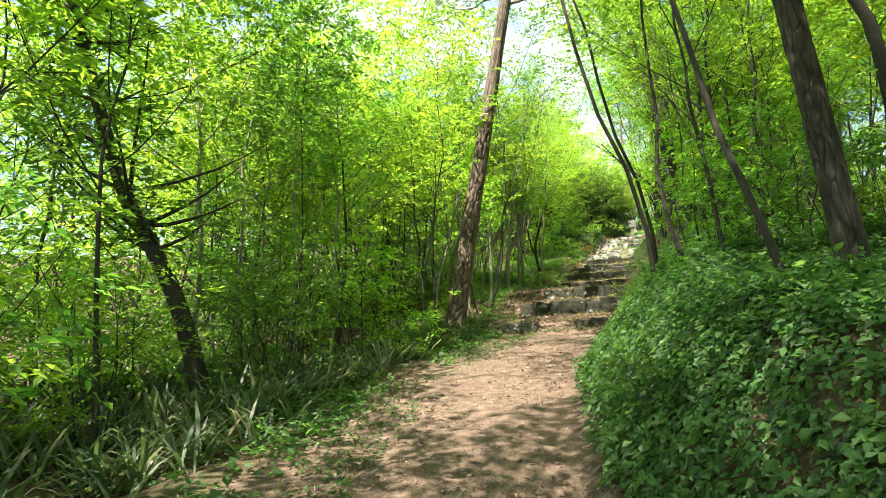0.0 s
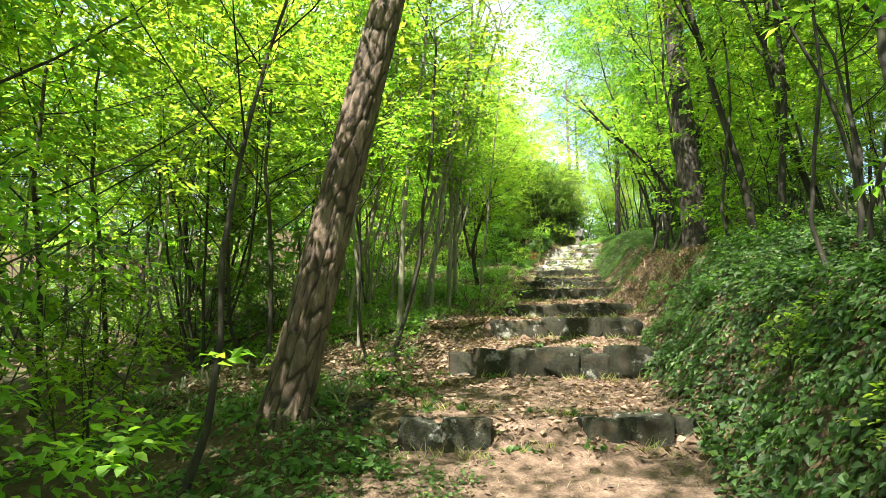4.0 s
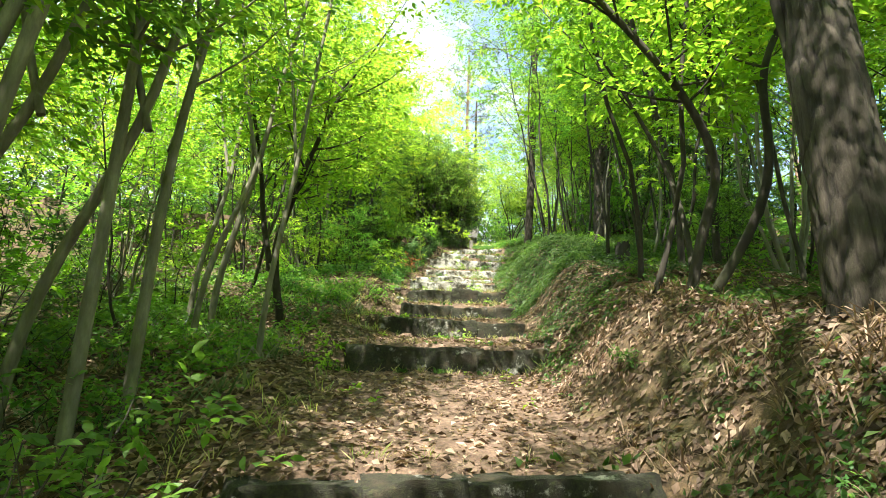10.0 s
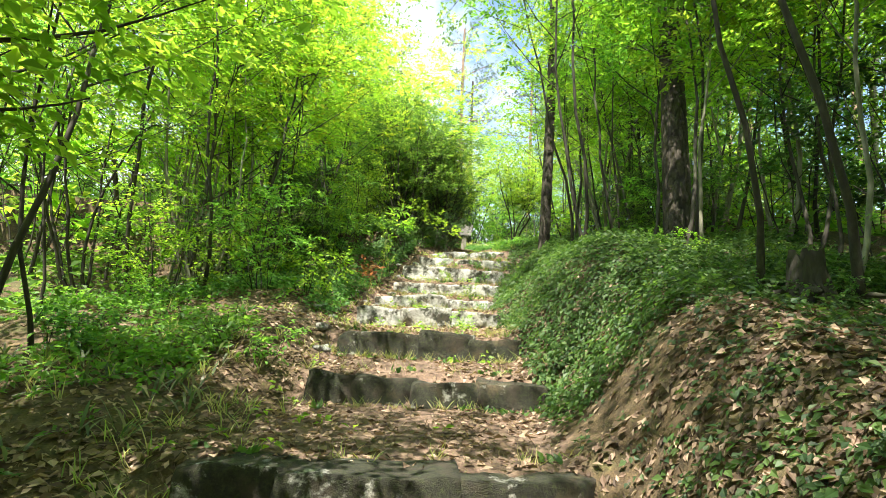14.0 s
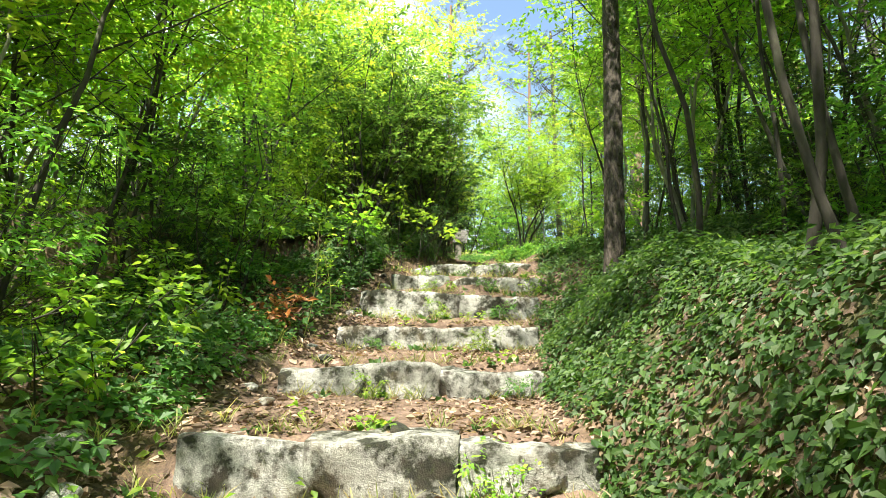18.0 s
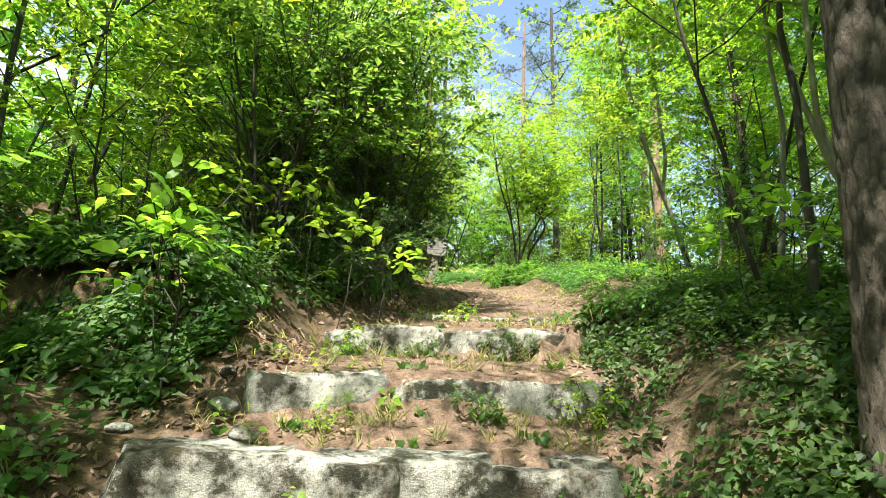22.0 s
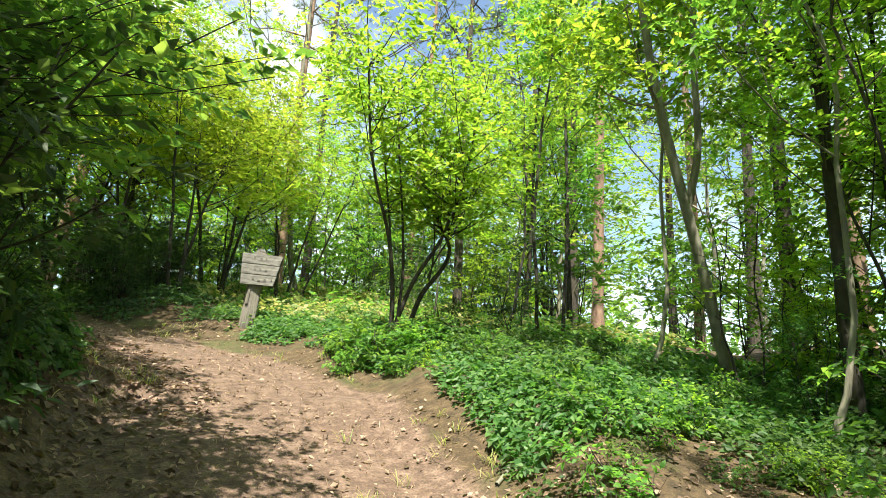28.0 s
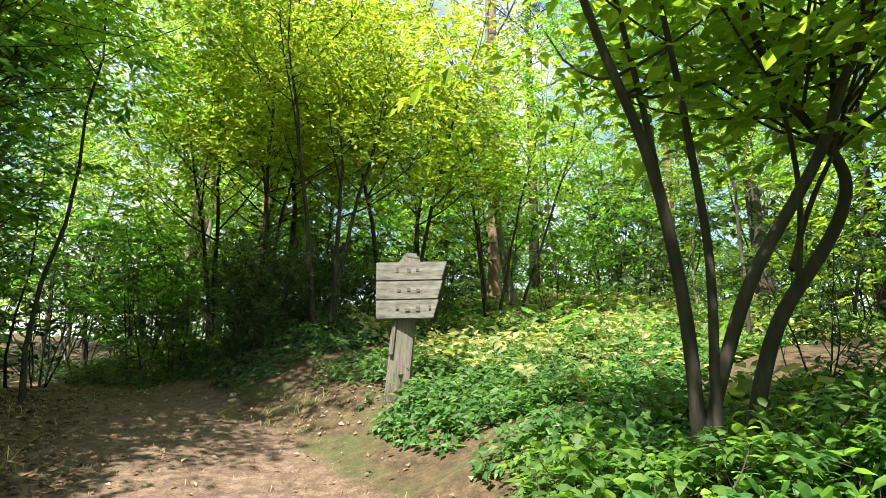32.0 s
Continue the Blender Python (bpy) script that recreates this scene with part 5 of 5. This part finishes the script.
def far_woods():
    """The leafy edge of the woods all round, far behind the near trees."""
    rng = np.random.RandomState(240)
    x, y = rng.uniform(-52, 66, 60000), rng.uniform(-52, 104, 60000)
    _, d = on_trail(x, y)
    ok = (np.abs(d) > 28) & (np.abs(d) < 44)
    x, y = x[ok], y[ok]
    m = len(x)
    top = 6.5 + 1.6 * fractal(x, y, 0.16, 3)
    z = ground_z(x, y) + np.maximum(top, 2) * rng.uniform(0, 1, m) ** 0.9
    az = rng.uniform(0, 6.28, m)
    al = np.stack([np.cos(az), np.sin(az), rng.normal(-0.1, 0.4, m)], -1)
    ln = rng.uniform(0.5, 1.1, m)
    v, f = leaf_mesh(np.stack([x, y, z], -1), al, np.array([[0, 0, 1.0]]) + rng.normal(0, 0.6, (m, 3)), ln, ln * 0.6)
    return tagged(new("far_woods", mesh_of("far_woods", v, f, LEAF_MID)), "green edge of the woods far behind the near trees", "woods", kind="stuff")


far_woods()
ground_cover(201, "low green herbs covering the bank", 13000, 7, 23, 1.0, 4.6, 0.052, 0.24, 5, LEAF_HERB, -0.8, slim=0.74)
ground_cover(215, "dark leafy herbs between the others on the bank", 9000, 7, 23, 1.0, 4.6, 0.064, 0.14, 5, LEAF_DARK, -1.0)
ground_cover(219, "dense small herbs hanging over the edge of the bank", 9000, 8, 17, 1.05, 3.4, 0.047, 0.22, 5, LEAF_HERB, -1.2, slim=0.74)
ground_cover(202, "low herbs on the bank beside the steps", 19000, 31.5, 43.5, 1.0, 4.4, 0.054, 0.22, 5, LEAF_HERB, -0.7, slim=0.68)
ground_cover(220, "small dark herbs between the others on the bank beside the steps", 7000, 29, 43, 1.0, 4.2, 0.045, 0.1, 5, LEAF_DARK, -0.6, slim=0.7)
ground_cover(203, "low herbs beside the lower trail", 3600, 9, 21, -4.5, -0.9, 0.075, 0.14, 6, LEAF_HERB, -0.1)
ground_cover(230, "small herbs creeping onto the lower trail", 2600, 8, 20, -2.2, -0.35, 0.038, 0.07, 6, LEAF_HERB, 0.1, 0.3, slim=0.7)
ground_cover(204, "low herbs under the thicket", 8000, 22, 35, -6, -1.9, 0.075, 0.22, 6, LEAF_MID, 0.05)
ground_cover(214, "thick leafy undergrowth on the bank beside the upper steps", 8500, 35, 48, -4.2, -1.3, 0.07, 0.28, 6, LEAF_HERB, -0.3)
ground_cover(216, "scattered herbs between the dead leaves", 5200, 22, 33, 1.0, 4.6, 0.05, 0.12, 6, LEAF_HERB, 0.05)
ground_cover(234, "herbs between the dead leaves beside the upper steps", 1500, 42.5, 46.5, 1.4, 3.2, 0.05, 0.12, 6, LEAF_HERB, 0.25)
ground_cover(235, "thick leafy undergrowth on the bank by the last steps", 6500, 39.5, 49, -4.6, -1.3, 0.075, 0.3, 6, LEAF_HERB, -1.0)
ground_cover(236, "herbs under the trees beyond the last steps", 4000, 42.5, 46.5, 2.7, 7, 0.06, 0.2, 6, LEAF_HERB, -0.6)
ground_cover(205, "bright herbs on the clearing", 9500, 46, 51, 1.5, 7, 0.065, 0.24, 6, LEAF_HERB, -1.0)
ground_cover(217, "herbs and weeds round the signpost and on the mound", 9000, 50, 60, 1.6, 7, 0.07, 0.24, 6, LEAF_HERB, -0.7, 1.8)
ground_cover(218, "dark herbs on the bank at the bend", 5000, 53.5, 68, 1.0, 5, 0.08, 0.25, 5, LEAF_DARK, -0.9, 1.0)
ground_cover(237, "dark herbs and ivy covering the mound", 4500, 53, 58, 1.05, 4.2, 0.06, 0.16, 6, LEAF_DARK, -1.2, 1.0)
ground_cover(206, "sunlit yellow-green ferns on the slope behind the signpost", 3400, 49, 60, 2.6, 11, 0.12, 0.35, 7, LEAF_GRASS, -0.6)
ground_cover(207, "tall broad-leaved weeds near the start", 110, 8, 15, 2.0, 4.5, 0.12, 0.4, 8, LEAF_HERB, -0.3, fine=True)
ground_cover(208, "undergrowth deeper in the wood", 6500, 6, 60, 4.5, 14, 0.16, 0.5, 4, LEAF_MID, -0.5)
ground_cover(209, "undergrowth deeper in the wood", 6500, 6, 60, -14, -4.5, 0.16, 0.6, 4, LEAF_MID, -0.5)
ground_cover(210, "small weeds between the stone steps", 260, 27, 43, -1.3, 0.7, 0.06, 0.14, 7, LEAF_FRESH, 0.1, 0.0)
blades(211, "long arching bamboo grass beside the trail", 1300, 8, 17, -4.8, -1.4, 0.62, 0.028, 6, LEAF_BAMBOO, -0.5, 1.5)
blades(212, "thin grass along the edge of the trail", 1500, 34, 56, -1.9, 1.6, 0.16, 0.006, 9, LEAF_GRASS, 0.2, 0.75, "grass")
blades(213, "thin grass beside the steps", 900, 24, 38, -3.4, -1.0, 0.26, 0.008, 9, LEAF_GRASS, 0.2, 1.0, "grass")
step_fringe(241, "thin dry grass round the mossy steps", 0, 8, 26, 0.13, 0.006, 9, LEAF_GRASS, "grass")
step_fringe(242, "grass and small weeds round the sunlit steps", 7, 15, 34, 0.14, 0.008, 9, LEAF_GRASS, "grass")
step_fringe(243, "small leafy weeds at the foot of the steps", 0, 15, 12, 0.075, 0.04, 7, LEAF_HERB, "weeds")
litter(221, 9000, 19.3, 38, -2.4, 2.4, 0.06, -0.7, 0.0, "scattered dead leaves on the steps and their banks")
litter(230, 9500, 6, 19.3, -3.0, 2.4, 0.045, -0.2, 0.1, "scattered dead leaves beside the lower trail")
litter(222, 42000, 19.3, 39, -3.5, 3.4, 0.066, -0.6, 0.1, "thick brown leaf litter beside the steps")
litter(226, 15000, 37, 48, -4.0, -0.9, 0.06, -1.0, 0.8, "dead leaves on the bank beside the upper steps")
litter(227, 20000, 22, 31, 0.9, 4.5, 0.06, -0.9, 0.8, "thick brown leaf litter on the cut bank")
litter(228, 14000, 20, 31, -4.2, -0.9, 0.075, -1.0, 0.8, "thick brown leaf litter under the thin stems")
litter(223, 9000, 6, 60, -9, -3, 0.1, -0.5, 0.0, "brown leaf litter under the trees")
blades(231, "dry hanging rootlets and grass on the cut bank", 340, 23, 28, 0.95, 2.1, 0.22, 0.01, 7, LITTER, -0.6, 0.95, "dry_grass")
blades(232, "tufts of pale bamboo grass under the thin stems", 420, 19, 33, -4.2, -1.6, 0.34, 0.022, 6, LEAF_BAMBOO, -0.4, 1.6)
blades(233, "straw-coloured pine needles strewn over the trail", 6000, 8, 58, -1.4, 1.3, 0.08, 0.004, 3, LITTER, -1.0, 0.0, "pine_straw")
litter(229, 20000, 28, 46, 0.8, 4.6, 0.055, -0.6, 0.75, "brown leaf litter between the herbs on the bank")
litter(225, 14000, 44, 60, -3.5, -0.3, 0.06, -0.6, 0.0, "brown leaf litter in the shade beside the upper trail")
litter(224, 15000, 38, 58, -2.2, 4.2, 0.045, -0.3, 0.0, "small dead leaves on the upper trail")

# ---- odds and ends on the forest floor ----


def stump(x, y):
    """A broken, rotten stump with a ragged rim and a few roots."""
    rng = np.random.RandomState(8)
    sides = 22
    rows = []
    for k, (h, r) in enumerate(((-0.1, 0.2), (0.0, 0.17), (0.08, 0.13), (0.2, 0.115), (0.3, 0.11))):
        th = np.arange(sides) * 2 * np.pi / sides
        rr = r * (1 + 0.12 * np.sin(th * 3 + k * 0.2) + rng.normal(0, 0.05, sides))
        rim = rng.uniform(-0.06, 0.1, sides) if k == 4 else 0
        rows.append(np.stack([np.cos(th) * rr, np.sin(th) * rr, h + rim + np.zeros(sides)], -1))
    rows.append(rows[-1] * [0.6, 0.6, 0.55])
    v = np.concatenate(rows)
    i = np.arange(5)[:, None] * sides
    j = np.arange(sides)[None]
    k = (j + 1) % sides
    f = np.stack([i + j, i + k, i + k + sides, i + j + sides], -1).reshape(-1, 4)
    root = tagged(new("tree_stump"), "rotten dark tree stump on the bank", "stump")
    part("stub", mesh_of("stub", v, f, BARK_DARK), root)
    for n in range(5):
        a = n * 1.3
        line = np.array([[math.cos(a) * d, math.sin(a) * d, 0.06 - 0.16 * d] for d in (0.1, 0.22, 0.36, 0.5)])
        rv, rf = tube(line, [0.04, 0.03, 0.02, 0.01], 6)
        part("root", mesh_of("root", rv, rf, BARK_DARK, True), root)
    root.location = (x, y, z_at(x, y))


stump(9.3, 21.2)


def fallen_branch(x, y, turn, length, seed):
    rng = np.random.RandomState(seed)
    k = np.linspace(0, 1, 9)
    px, py = x + math.cos(turn) * length * (k - 0.5), y + math.sin(turn) * length * (k - 0.5)
    pz = ground_z(px, py) + 0.012 + np.abs(rng.normal(0, 0.006, 9))
    root = tagged(new("fallen_branch"), "thin grey fallen branch lying on the leaf litter", "branch")
    root.location = (x, y, z_at(x, y))
    v, f = tube(np.stack([px - x, py - y, pz - root.location.z], -1), np.linspace(0.014, 0.005, 9), 6)
    part("stick", mesh_of("stick", v, f, BARK_GREY, True), root)


for k, (x, y, t, n) in enumerate(((4.95, 13.2, 1.0, 0.9), (5.6, 14.3, 2.2, 0.8), (2.0, 15.6, 0.3, 1.1), (2.9, 18.6, 1.2, 1.0), (1.2, 13.6, 2.7, 0.9), (4.6, 23.4, 0.6, 1.0), (8.5, 20.3, 1.9, 0.7), (6.0, 25.6, 2.9, 0.8), (-1.2, 9.6, 0.5, 1.0), (7.0, 27.8, 0.9, 0.8), (14.9, 34.9, 0.4, 0.8))):
    fallen_branch(x, y, t, n, k)


def loose_stone(x, y, size, seed, mat):
    rng = np.random.RandomState(seed)
    bm = bmesh.new()
    bmesh.ops.create_icosphere(bm, subdivisions=3, radius=size)
    o = Vector(rng.uniform(-40, 40, 3))
    for v in bm.verts:
        v.co = v.co * (1 + 0.35 * noise.noise(v.co / size * 0.9 + o) + 0.1 * noise.noise(v.co / size * 3 + o))
        v.co.z *= 0.6
    ob = tagged(new("stone", bm_mesh("stone", bm, mat, True)), "small loose grey stone lying beside the trail", "stone")
    ob.location = (x, y, z_at(x, y) + size * 0.2)


for k, (x, y, s) in enumerate(((13.2, 31.6, 0.07), (12.9, 32.6, 0.05), (8.1, 28.1, 0.07), (7.6, 27.3, 0.06), (8.6, 29.6, 0.07), (9.3, 31.3, 0.07), (15.6, 42.8, 0.12), (1.0, 11.6, 0.1), (1.2, 12.8, 0.14), (3.9, 12.0, 0.08), (6.9, 20.4, 0.07), (5.0, 24.0, 0.08), (10.9, 33.4, 0.1), (8.2, 26.2, 0.07), (16.2, 43.6, 0.1))):
    loose_stone(x, y, s, k + 70, STONE_PALE if k < 8 else STONE_MOSSY_SHADED)
rng = np.random.RandomState(90)
for i in (7, 8, 9, 10, 11, 12):
    (x0, y0), (x1, y1), _ = STEPS[i]
    for k in range(4):
        f = -rng.uniform(0.02, 0.3)
        loose_stone(x0 + (x1 - x0) * f + rng.uniform(-0.1, 0.1), y0 + (y1 - y0) * f + rng.uniform(-0.35, 0.25), rng.uniform(0.035, 0.08), 100 + i * 5 + k, STONE_PALE)
